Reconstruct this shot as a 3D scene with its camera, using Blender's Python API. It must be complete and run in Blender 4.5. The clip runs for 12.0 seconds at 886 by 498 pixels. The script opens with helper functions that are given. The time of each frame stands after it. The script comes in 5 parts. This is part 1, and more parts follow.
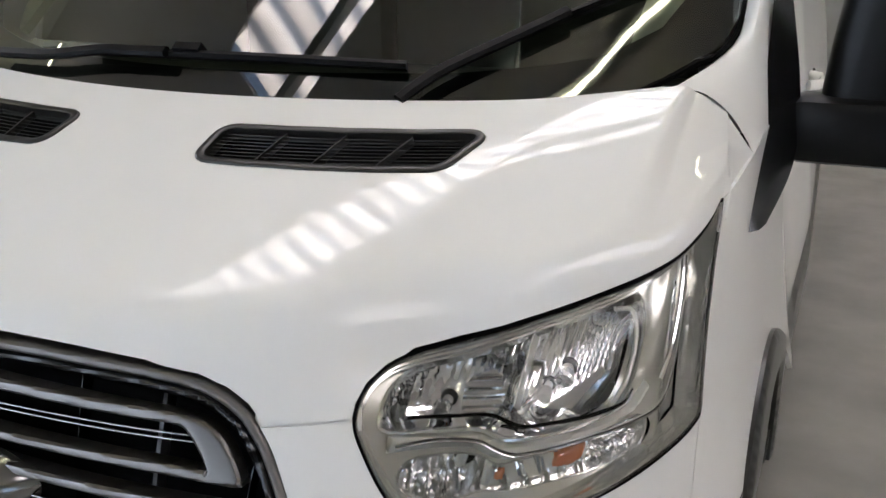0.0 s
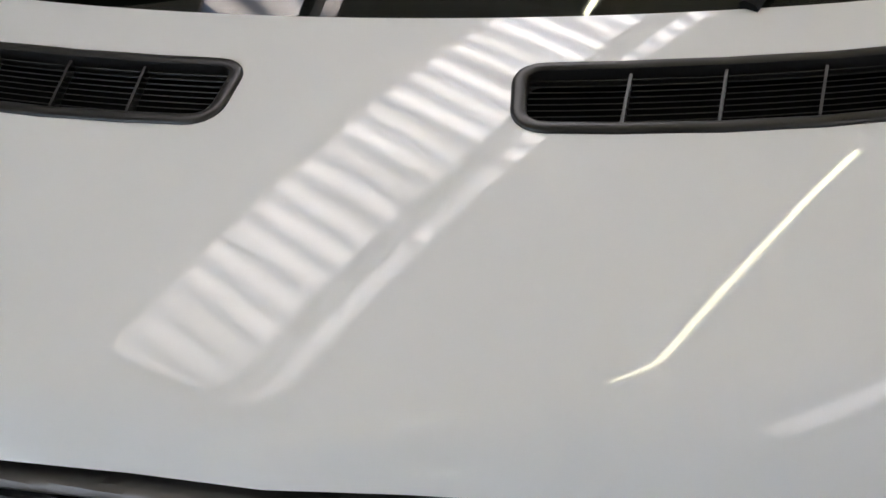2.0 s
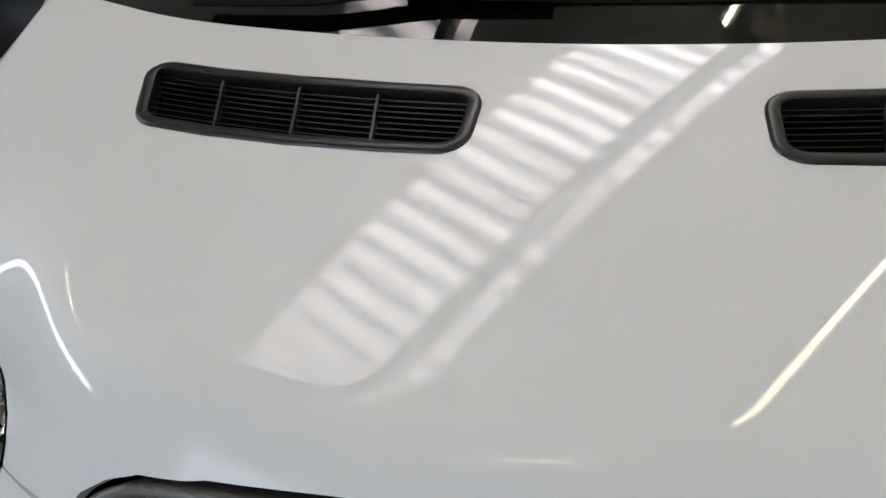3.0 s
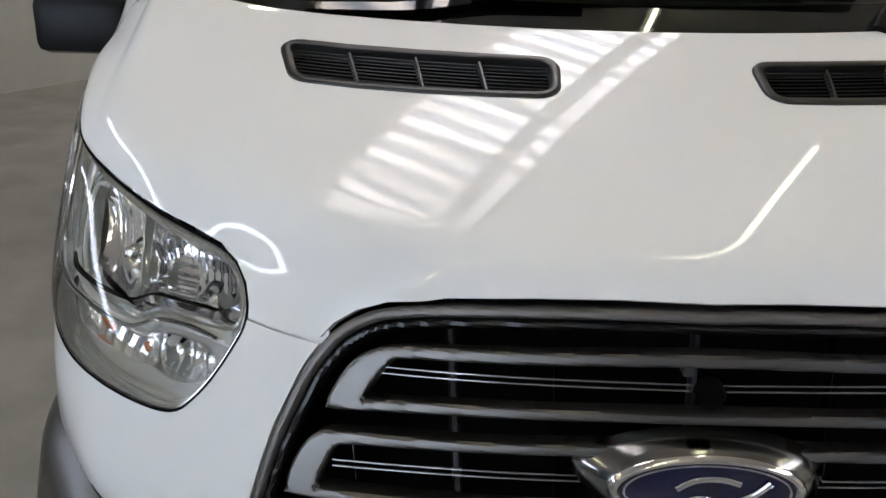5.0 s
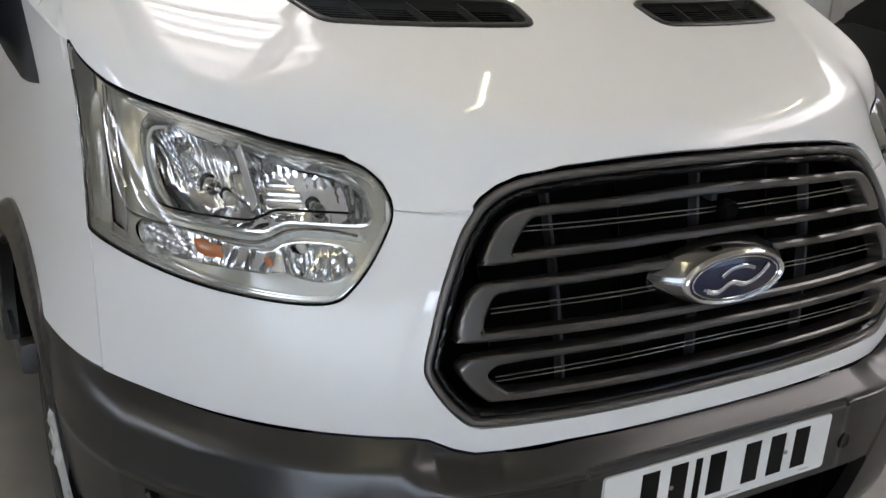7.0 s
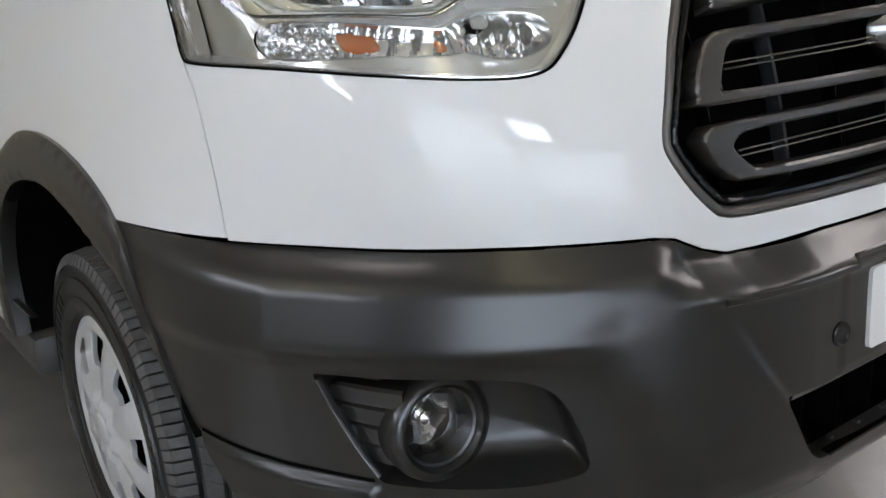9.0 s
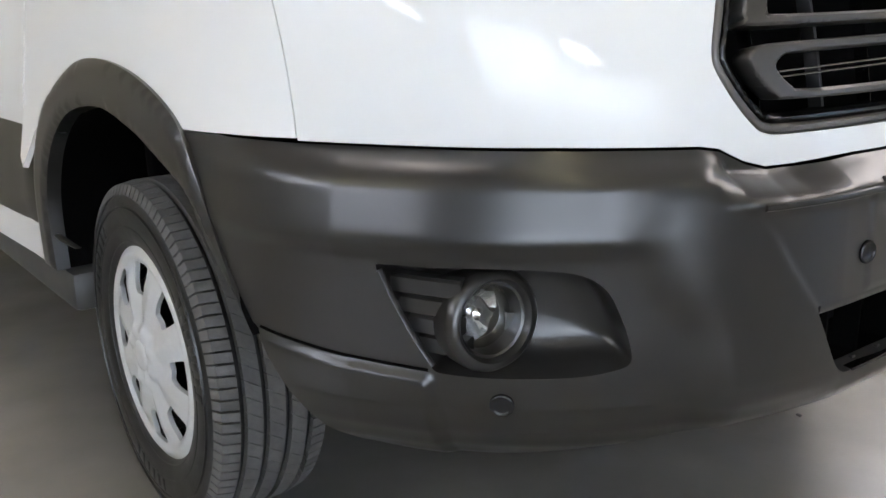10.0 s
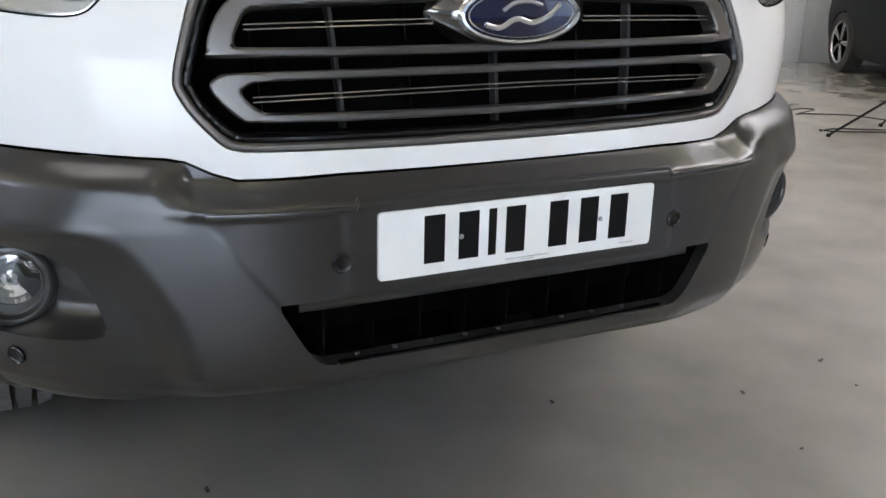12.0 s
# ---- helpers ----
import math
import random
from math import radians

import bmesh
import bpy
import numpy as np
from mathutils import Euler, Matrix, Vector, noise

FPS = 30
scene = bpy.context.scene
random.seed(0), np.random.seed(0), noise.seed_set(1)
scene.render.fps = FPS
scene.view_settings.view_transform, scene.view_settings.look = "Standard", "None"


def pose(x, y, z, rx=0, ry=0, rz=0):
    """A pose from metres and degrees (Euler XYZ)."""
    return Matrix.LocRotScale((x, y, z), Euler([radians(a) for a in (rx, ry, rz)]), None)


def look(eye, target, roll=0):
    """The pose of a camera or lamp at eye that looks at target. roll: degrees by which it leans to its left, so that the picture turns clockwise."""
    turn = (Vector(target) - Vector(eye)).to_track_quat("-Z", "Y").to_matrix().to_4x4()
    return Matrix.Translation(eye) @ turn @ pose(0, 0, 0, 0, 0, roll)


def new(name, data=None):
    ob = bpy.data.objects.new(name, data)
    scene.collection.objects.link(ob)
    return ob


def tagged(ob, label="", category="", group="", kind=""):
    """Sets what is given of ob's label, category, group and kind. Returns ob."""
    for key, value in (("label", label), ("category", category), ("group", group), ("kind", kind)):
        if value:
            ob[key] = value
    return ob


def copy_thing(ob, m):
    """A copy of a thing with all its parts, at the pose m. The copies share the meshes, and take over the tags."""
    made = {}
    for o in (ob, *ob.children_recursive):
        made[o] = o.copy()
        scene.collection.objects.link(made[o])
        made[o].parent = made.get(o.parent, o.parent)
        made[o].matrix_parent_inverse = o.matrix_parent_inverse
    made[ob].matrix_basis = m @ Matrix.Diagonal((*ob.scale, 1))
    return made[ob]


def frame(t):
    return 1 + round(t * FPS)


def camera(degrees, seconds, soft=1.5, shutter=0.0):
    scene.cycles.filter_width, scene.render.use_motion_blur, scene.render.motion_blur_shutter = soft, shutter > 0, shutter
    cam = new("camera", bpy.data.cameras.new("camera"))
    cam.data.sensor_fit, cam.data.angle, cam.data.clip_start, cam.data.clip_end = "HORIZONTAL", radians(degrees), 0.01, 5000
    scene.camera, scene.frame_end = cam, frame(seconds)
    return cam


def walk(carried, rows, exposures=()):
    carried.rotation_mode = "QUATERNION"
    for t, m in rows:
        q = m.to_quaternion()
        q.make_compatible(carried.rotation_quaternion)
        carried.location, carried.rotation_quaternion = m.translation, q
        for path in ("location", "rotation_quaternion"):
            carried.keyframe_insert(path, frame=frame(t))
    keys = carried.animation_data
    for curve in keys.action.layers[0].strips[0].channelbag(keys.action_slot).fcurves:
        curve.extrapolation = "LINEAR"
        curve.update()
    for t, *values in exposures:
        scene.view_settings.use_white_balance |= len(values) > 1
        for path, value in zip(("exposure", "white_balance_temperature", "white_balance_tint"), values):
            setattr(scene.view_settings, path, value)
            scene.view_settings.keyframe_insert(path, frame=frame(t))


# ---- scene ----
cam = camera(50.83, 12.0, soft=1.5)


def held(x, y, z, yaw, pitch, roll):
    """A camera pose from its place, heading (to the left of +y), tilt up and lean, in degrees."""
    a, b = radians(yaw), radians(pitch)
    ahead = Vector((-math.sin(a) * math.cos(b), math.cos(a) * math.cos(b), math.sin(b)))
    return look((x, y, z), Vector((x, y, z)) + ahead, roll)


PATH = [
    (0, 1.023, -0.781, 1.711, 22.25, -18.82, -0.05),
    (0.5, 0.890, -0.658, 1.680, 20.93, -23.77, 0.09),
    (1, 0.715, -0.551, 1.679, 19.47, -24.64, -1.38),
    (1.5, 0.462, -0.493, 1.655, 14.47, -24.85, -1.03),
    (2, 0.207, -0.483, 1.657, 8.81, -25.29, -1.40),
    (2.5, 0.063, -0.483, 1.656, 7.51, -24.91, -0.93),
    (3, 0.011, -0.501, 1.679, 12.05, -24.67, -2.34),
    (3.5, -0.043, -0.541, 1.698, 13.07, -23.46, -2.14),
    (5.3, -0.421, -0.991, 1.662, -4.76, -21.46, -0.09),
    (5.5, -0.515, -1.017, 1.662, -8.39, -21.31, -1.47),
    (6, -0.671, -1.090, 1.659, -18.56, -21.86, 1.01),
    (6.5, -0.870, -1.141, 1.621, -26.09, -19.47, 1.73),
    (7, -1.120, -1.059, 1.552, -29.72, -19.33, 3.12),
    (7.2, -1.221, -0.996, 1.521, -31.97, -17.25, 3.04),
    (8.8, -1.328, -0.733, 1.165, -34.92, -14.78, -4.93),
    (9, -1.359, -0.701, 1.131, -35.61, -15.73, -4.32),
    (9.5, -1.432, -0.699, 1.051, -35.65, -14.74, -2.90),
    (10, -1.499, -0.736, 1.012, -36.30, -14.60, -1.99),
    (10.5, -1.425, -0.837, 1.005, -37.46, -16.86, -1.24),
    (11, -1.207, -1.035, 1.083, -35.98, -17.78, 1.22),
    (11.5, -1.009, -1.241, 1.100, -30.36, -18.13, 1.08),
    (12, -0.771, -1.363, 1.146, -26.25, -18.54, 1.34),
]
EXPOSURES = [(0, 3.58, 6480), (1, 3.36, 6480), (2.5, 3.14, 6530), (3.5, 3.24, 6530), (5.5, 3.42, 6580), (6.5, 3.43, 6680), (7.2, 3.38, 6730), (8.8, 3.55, 6780),
             (9.5, 4.05, 6780), (10, 4.14, 6780), (11, 4.18, 6780), (12, 4.06, 6580)]
walk(cam, [(t, held(*row)) for t, *row in PATH], [(t, stops, kelvin, 14) for t, stops, kelvin in EXPOSURES])

# ---- light ----
# the hall stands turned against the van: v runs along the roof strips, w across them
HALL = math.atan2(.82, .57)
VX, VY = math.cos(HALL), math.sin(HALL)


def hall(v, w, z=0.0):
    """A place in the hall: v along the roof strips, w to the right of them."""
    return Vector((v * VX + w * VY, v * VY - w * VX, z))


world = bpy.data.worlds.new("sky")
scene.world = world
world.use_nodes = True
sky = world.node_tree.nodes.new("ShaderNodeTexSky")
sky.sky_type, sky.sun_disc = "NISHITA", False
sky.sun_elevation, sky.sun_rotation = radians(44), radians(215)
back = world.node_tree.nodes["Background"]
back.inputs[1].default_value = 0.15
world.node_tree.links.new(sky.outputs[0], back.inputs[0])

sun = new("sun", bpy.data.lights.new("sun", "SUN"))
sun.data.energy, sun.data.angle, sun.data.color = 5.0, radians(0.6), (1, .92, .82)
sun.matrix_world = look((0, 0, 20), (6.2, 9.0, 9.5))


def area_lamp(name, place, target, width, height, watts, colour):
    lamp = new(name, bpy.data.lights.new(name, "AREA"))
    lamp.data.shape, lamp.data.size, lamp.data.size_y = "RECTANGLE", width, height
    lamp.data.energy, lamp.data.color = watts, colour
    lamp.matrix_world = look(place, target)
    return lamp

# ---- materials ----
def surface(name, colour, rough=.5, metal=0.0, coat=0.0, vary=.12, grain=40.0, stain=2.5, bump=0.0, bump_scale=300.0, spec=.5, second=None, transmission=0.0):
    """A painted or solid surface: colour with grain and wide stains, uneven gloss and fine relief."""
    m = bpy.data.materials.new(name)
    m.use_nodes = True
    n, l = m.node_tree.nodes, m.node_tree.links
    b = n["Principled BSDF"]
    b.inputs["Metallic"].default_value, b.inputs["Coat Weight"].default_value = metal, coat
    b.inputs["Coat Roughness"].default_value, b.inputs["Specular IOR Level"].default_value = .0, spec
    b.inputs["Transmission Weight"].default_value = transmission
    where = n.new("ShaderNodeTexCoord")
    wide, fine = n.new("ShaderNodeTexNoise"), n.new("ShaderNodeTexNoise")
    wide.inputs["Scale"].default_value, wide.inputs["Detail"].default_value = stain, 5
    fine.inputs["Scale"].default_value, fine.inputs["Detail"].default_value = grain, 6
    for t in (wide, fine):
        l.new(where.outputs["Object"], t.inputs["Vector"])
    both = n.new("ShaderNodeMath")
    both.operation = "ADD"
    l.new(wide.outputs["Fac"], both.inputs[0])
    l.new(fine.outputs["Fac"], both.inputs[1])
    ramp = n.new("ShaderNodeMapRange")
    ramp.inputs["From Min"].default_value, ramp.inputs["From Max"].default_value = .6, 1.4
    l.new(both.outputs[0], ramp.inputs["Value"])
    mix = n.new("ShaderNodeMix")
    mix.data_type = "RGBA"
    dark = tuple(c * (1 - vary) for c in colour) if second is None else second
    lite = tuple(min(1, c * (1 + vary)) for c in colour) if second is None else colour
    mix.inputs["A"].default_value, mix.inputs["B"].default_value = (*dark, 1), (*lite, 1)
    l.new(ramp.outputs[0], mix.inputs["Factor"])
    l.new(mix.outputs["Result"], b.inputs["Base Color"])
    gloss = n.new("ShaderNodeMapRange")
    gloss.inputs["To Min"].default_value, gloss.inputs["To Max"].default_value = rough * (1 - vary), min(1, rough * (1 + vary))
    l.new(fine.outputs["Fac"], gloss.inputs["Value"])
    l.new(gloss.outputs[0], b.inputs["Roughness"])
    if bump:
        relief, tex = n.new("ShaderNodeBump"), n.new("ShaderNodeTexNoise")
        tex.inputs["Scale"].default_value, tex.inputs["Detail"].default_value = bump_scale, 3
        l.new(where.outputs["Object"], tex.inputs["Vector"])
        relief.inputs["Strength"].default_value, relief.inputs["Distance"].default_value = bump, .002
        l.new(tex.outputs["Fac"], relief.inputs["Height"])
        l.new(relief.outputs[0], b.inputs["Normal"])
    return m


def glowing(name, colour, strength):
    m = bpy.data.materials.new(name)
    m.use_nodes = True
    b = m.node_tree.nodes["Principled BSDF"]
    b.inputs["Base Color"].default_value = (*colour, 1)
    b.inputs["Emission Color"].default_value, b.inputs["Emission Strength"].default_value = (*colour, 1), strength
    return m


def clear(name, tint=(1, 1, 1), gloss=.0, see=.9, ior=1.5):
    """Thin glass or clear plastic: a see-through sheet with a glossy face."""
    m = bpy.data.materials.new(name)
    m.use_nodes = True
    n, l = m.node_tree.nodes, m.node_tree.links
    n.remove(n["Principled BSDF"])
    through_it, shine, mix, edge = (n.new(k) for k in ("ShaderNodeBsdfTransparent", "ShaderNodeBsdfGlossy", "ShaderNodeMixShader", "ShaderNodeFresnel"))
    through_it.inputs[0].default_value = (*(c * see for c in tint), 1)
    shine.inputs["Roughness"].default_value = gloss
    edge.inputs["IOR"].default_value = ior
    l.new(edge.outputs[0], mix.inputs[0])
    l.new(through_it.outputs[0], mix.inputs[1])
    l.new(shine.outputs[0], mix.inputs[2])
    l.new(mix.outputs[0], n["Material Output"].inputs[0])
    return m


PAINT = surface("white_paint", (.80, .80, .785), .4, coat=.75, vary=.012, grain=8, stain=1.5, spec=.25)
PLASTIC = surface("black_grained_plastic", (.0150, .0142, .0135), .29, vary=.02, grain=90, spec=.78)
SMOOTH_BLACK = surface("smooth_black_plastic", (.005, .005, .006), .24, vary=.1, grain=30, spec=.5)
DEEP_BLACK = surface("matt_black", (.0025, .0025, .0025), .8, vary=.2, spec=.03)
SATIN = surface("satin_grey_metal_paint", (.148, .141, .134), .33, metal=.85, vary=.05, grain=120)
VENT_GREY = surface("vent_dark_grey", (.012, .0116, .0112), .33, vary=.05, grain=120)
CHROME = surface("chrome", (.86, .86, .86), .06, metal=1.0, vary=.02)
REFLECTOR = surface("lamp_reflector", (.90, .91, .94), .06, metal=.97, vary=.02)
LAMP_TRIM = surface("lamp_trim_silver", (.80, .80, .77), .13, metal=.75, vary=.05)
RUBBER = surface("tyre_rubber", (.030, .029, .028), .62, vary=.25, grain=50, bump=.3, bump_scale=200)
SIDEWALL = surface("tyre_sidewall", (.012, .012, .012), .36, vary=.25, grain=25, stain=6, bump=.15, bump_scale=250)
HUBCAP = surface("silver_hubcap_paint", (.70, .71, .72), .3, metal=.35, vary=.05, grain=90, coat=.5)
GLASS = clear("window_glass", (.80, .90, .84), 0, .8, 2.0)
LENS = clear("lamp_lens", (1, 1, 1), 0, .97)
DARK_GLASS = surface("ceramic_black_glass", (.003, .003, .003), .4, vary=.1, spec=.1)
AMBER = surface("amber_plastic", (.50, .16, .06), .15, vary=.1, coat=1)
BLUE = surface("badge_blue_enamel", (.003, .006, .04), .08, vary=.1, coat=1, metal=.2)
PLATE_WHITE = surface("plate_white", (.82, .82, .80), .25, vary=.02, grain=300)
PLATE_BLACK = surface("plate_black", (.006, .006, .006), .35, spec=.12)
CONCRETE = surface("painted_concrete_floor", (.335, .322, .295), .20, vary=.34, grain=3, stain=.45, second=(.200, .193, .176), bump=.015, bump_scale=26, spec=.9)
BLOCK = surface("painted_block_wall", (.42, .405, .36), .6, vary=.06, grain=12, stain=.9, bump=.3, bump_scale=30)
CLADDING = surface("steel_cladding_paint", (.30, .31, .31), .45, vary=.08, grain=9, stain=.7)
STEEL = surface("grey_painted_steel", (.20, .21, .21), .5, vary=.15, grain=20)
ROOF = surface("roof_lining", (.48, .44, .40), .7, vary=.08, grain=8)
CABLE = surface("black_cable_rubber", (.010, .010, .010), .6, spec=.2)
CAR_PAINT = surface("dark_car_paint", (.006, .0065, .008), .45, spec=.25, vary=.1)
ALLOY = surface("alloy_wheel", (.55, .55, .56), .25, metal=.8, vary=.06)
CABIN = surface("cabin_dark_trim", (.022, .026, .022), .6, vary=.2)
RIB_GREY = surface("grey_rib_plastic", (.040, .040, .042), .4, vary=.1)
SLAT = surface("slat_plastic", (.008, .008, .008), .36, vary=.1, spec=.5)
TREAD = surface("dusty_tyre_tread", (.105, .10, .095), .75, vary=.25, grain=80, stain=12, bump=.3, bump_scale=300)
BLADE = surface("wiper_satin_black", (.0025, .0025, .003), .5, vary=.2, spec=.12)
LIGHT_GUIDE = surface("frosted_light_guide", (.66, .66, .62), .25, vary=.04, coat=.6)
LAMP_GREY = surface("lamp_housing_grey", (.60, .585, .53), .16, metal=.45, vary=.08, grain=20)
PRISM = surface("prism_reflector", (.80, .80, .80), .07, metal=.93, vary=.05)
BADGE_SILVER = surface("badge_silver", (.80, .80, .80), .12, metal=1.0, vary=.03)
SCREW = surface("zinc_screw", (.4, .4, .38), .35, metal=.9)
FAINT_PRINT = surface("faint_grey_print", (.45, .45, .45), .5)
MIRROR_BLACK = surface("black_mirror_shell", (.005, .005, .0055), .38, vary=.1, grain=60, spec=.2)
NEAR_WALL = surface("pale_blue_grey_wall", (.24, .27, .30), .6, vary=.06, grain=10, stain=.8)
BADGE_MOUNT = surface("badge_mount_chrome", (.27, .27, .27), .14, metal=1.0, vary=.04)
CREAM = surface("cream_cab_trim", (.50, .52, .44), .6, vary=.06, grain=30)
SILL_GREY = surface("dusty_grey_sill", (.05, .048, .045), .5, vary=.2, grain=20)
FRAME_GREY = surface("satin_brown_grey_frame", (.150, .140, .130), .38, metal=.5, vary=.05)
THIN_BAR = surface("thin_bar_grey", (.26, .255, .25), .22, metal=.8, vary=.05)

# ---- the van's form ----
def spline(xs, ys):
    """Natural cubic spline through the knots, linear outside them."""
    xs, ys = np.asarray(xs, float), np.asarray(ys, float)
    n = len(xs)
    h, m = np.diff(xs), np.zeros((n, n))
    r = np.zeros((n,) + ys.shape[1:])
    m[0, 0] = m[-1, -1] = 1
    for i in range(1, n - 1):
        m[i, i - 1 : i + 2] = h[i - 1], 2 * (h[i - 1] + h[i]), h[i]
        r[i] = 6 * ((ys[i + 1] - ys[i]) / h[i] - (ys[i] - ys[i - 1]) / h[i - 1])
    k = np.linalg.solve(m, r)

    def at(x):
        x = np.atleast_1d(np.asarray(x, float))
        i = np.clip(np.searchsorted(xs, x) - 1, 0, n - 2)
        c = np.clip(x, xs[0], xs[-1])
        tail = (slice(None),) + (None,) * (ys.ndim - 1)
        a, b, w = ((xs[i + 1] - c) / h[i])[tail], ((c - xs[i]) / h[i])[tail], (h[i] ** 2 / 6)[tail]
        y = a * ys[i] + b * ys[i + 1] + ((a**3 - a) * k[i] + (b**3 - b) * k[i + 1]) * w
        slope = (ys[i + 1] - ys[i]) / h[i][tail] + (k[i + 1] * (3 * b * b - 1) - k[i] * (3 * a * a - 1)) * h[i][tail] / 6
        return y + slope * (x - c)[tail]
    return at

# plan lines of the front at three heights, centre to flank
LOW = [(0, -.062), (.2, -.058), (.4, -.035), (.5, -.012), (.6, .027), (.7, .087), (.8, .183), (.87, .285), (.925, .38), (.965, .51), (.985, .7), (.995, 1.0), (1.0, 2.0)]
MID = [(0, -.03), (.2, -.025), (.4, 0), (.5, .025), (.6, .074), (.7, .122), (.8, .192), (.87, .295), (.907, .395), (.93, .52), (.947, .7), (.96, 1.0), (.97, 2.0)]
TOP = [(0, 0), (.2, .017), (.4, .06), (.5, .112), (.6, .192), (.7, .262), (.8, .36), (.865, .46), (.893, .55), (.908, .63), (.925, .75), (.945, 1.0), (.955, 2.0)]
TOPZ = [1.224, 1.22, 1.21, 1.208, 1.214, 1.24, 1.264, 1.285, 1.31, 1.335, 1.36, 1.40, 1.42]
UK = np.r_[0, np.cumsum(np.linalg.norm(np.diff(np.array(MID), axis=0), axis=1))]
low_at, mid_at, top_at, topz_at = spline(UK, LOW), spline(UK, MID), spline(UK, TOP), spline(UK, TOPZ)
Z0, Z1 = .84, 1.05

def skin(u, z):
    """Place on the front skin: u metres round the front from the middle (its sign is the side), z the height."""
    u, z = np.atleast_1d(np.asarray(u, float)), np.atleast_1d(np.asarray(z, float))
    a = np.abs(u)
    p0, p1, p2, z2 = low_at(a), mid_at(a), top_at(a), topz_at(a)
    l0 = (z - Z1) * (z - z2) / ((Z0 - Z1) * (Z0 - z2))
    l1 = (z - Z0) * (z - z2) / ((Z1 - Z0) * (Z1 - z2))
    l2 = (z - Z0) * (z - Z1) / ((z2 - Z0) * (z2 - Z1))
    p = l0[:, None] * p0 + l1[:, None] * p1 + l2[:, None] * p2
    return np.stack([p[:, 0] * np.where(u < 0, -1, 1), p[:, 1], z], 1)

EDGE_X = [0, .2, .4, .5, .6, .7, .8, .87, .91, .95]
edge_y = spline(EDGE_X, [0, .017, .06, .112, .192, .262, .36, .47, .60, .8])
edge_z = spline(EDGE_X, [1.224, 1.22, 1.21, 1.208, 1.214, 1.24, 1.264, 1.287, 1.325, 1.37])

ridge_x = spline([0, .13, .335, .64, .9], [.36, .440, .545, .665, .78])  # half the width of the bonnet's raised middle


def hood_z(x, y):
    x, y = np.abs(np.atleast_1d(np.asarray(x, float))), np.atleast_1d(np.asarray(y, float))
    beyond = x - ridge_x(y)
    soft = .5 * (beyond + np.sqrt(beyond ** 2 + .014 ** 2))
    back = np.clip((y - .25) / .6, 0, 1)
    flank_fall = (.22 * soft + .003 * (1 - np.exp(-soft / .05))) * (1 - .92 * back * back * (3 - 2 * back))
    inner = x - soft - .60
    inner = .60 + .5 * (inner - np.sqrt(inner ** 2 + .06 ** 2))
    deck = 1.421 + .325 * (y - .455) - .10 * (y - .455) ** 2 - .085 * inner ** 2 - flank_fall
    q = y - edge_y(x)
    roll = np.clip((x - .80) / .09, 0, 1.2)
    wide = np.clip((x - .12) / .40, 0, 1)
    wide = wide * wide * (3 - 2 * wide) * np.clip((.83 - x) / .10, 0, 1)
    nose = edge_z(x) + np.where(q > 0, (.045 + .010 * wide) * (1 - np.exp(-np.maximum(q, 0) / .03)) + (.42 + .20 * wide) * np.maximum(q, 0), 1.6 * q) - .035 * roll * roll * np.clip(q / .2, 0, 1)
    k = .010
    d = np.clip(.5 + .5 * (nose - deck) / k, 0, 1)
    return nose * (1 - d) + deck * d - k * d * (1 - d)

# upper edge of the dark bumper, out from the middle
DARK_TOP = [(0, .797), (.3, .797), (.41, .793), (.455, .793), (.49, .803), (.53, .822), (.56, .827), (.74, .835), (.9, .839), (1.02, .841), (1.32, .845)]

# how far the dark bumper stands out from the low plan line, by height
OFF_Z = np.linspace(.26, .90, 500)


def softened(zs, offs, width=.0035):
    raw = np.interp(OFF_Z, zs, offs)
    k = np.exp(-.5 * ((OFF_Z[:, None] - OFF_Z[None]) / width) ** 2)
    return (k @ raw) / k.sum(1)


WING = softened([.30, .36, .40, .43, .46, .50, .54, .58, .64, .69, .706, .724, .731, .740, .798, .810, .822, .832, .838, .847, .9],
                [-.22, -.12, -.055, -.018, .004, .020, .027, .031, .036, .0425, .0455, .0560, .0590, .0578, .0430, .0360, .0240, .0100, -.001, -.012, -.04], .0020)
LEAN = softened([.30, .36, .40, .43, .46, .49, .52, .56, .62, .68, .732, .775, .800, .812, .838, .847, .9],
                [-.22, -.12, -.055, -.008, .024, .043, .0500, .0530, .0540, .0535, .0515, .0465, .0400, .0350, -.001, -.012, -.04], .004)
MIDDLE = softened([.36, .42, .445, .47, .50, .60, .70, .749, .756, .764, .785, .797, .83, .9],
                  [-.16, -.06, 0, .022, .028, .033, .033, .034, .041, .041, .018, .003, .004, .0])


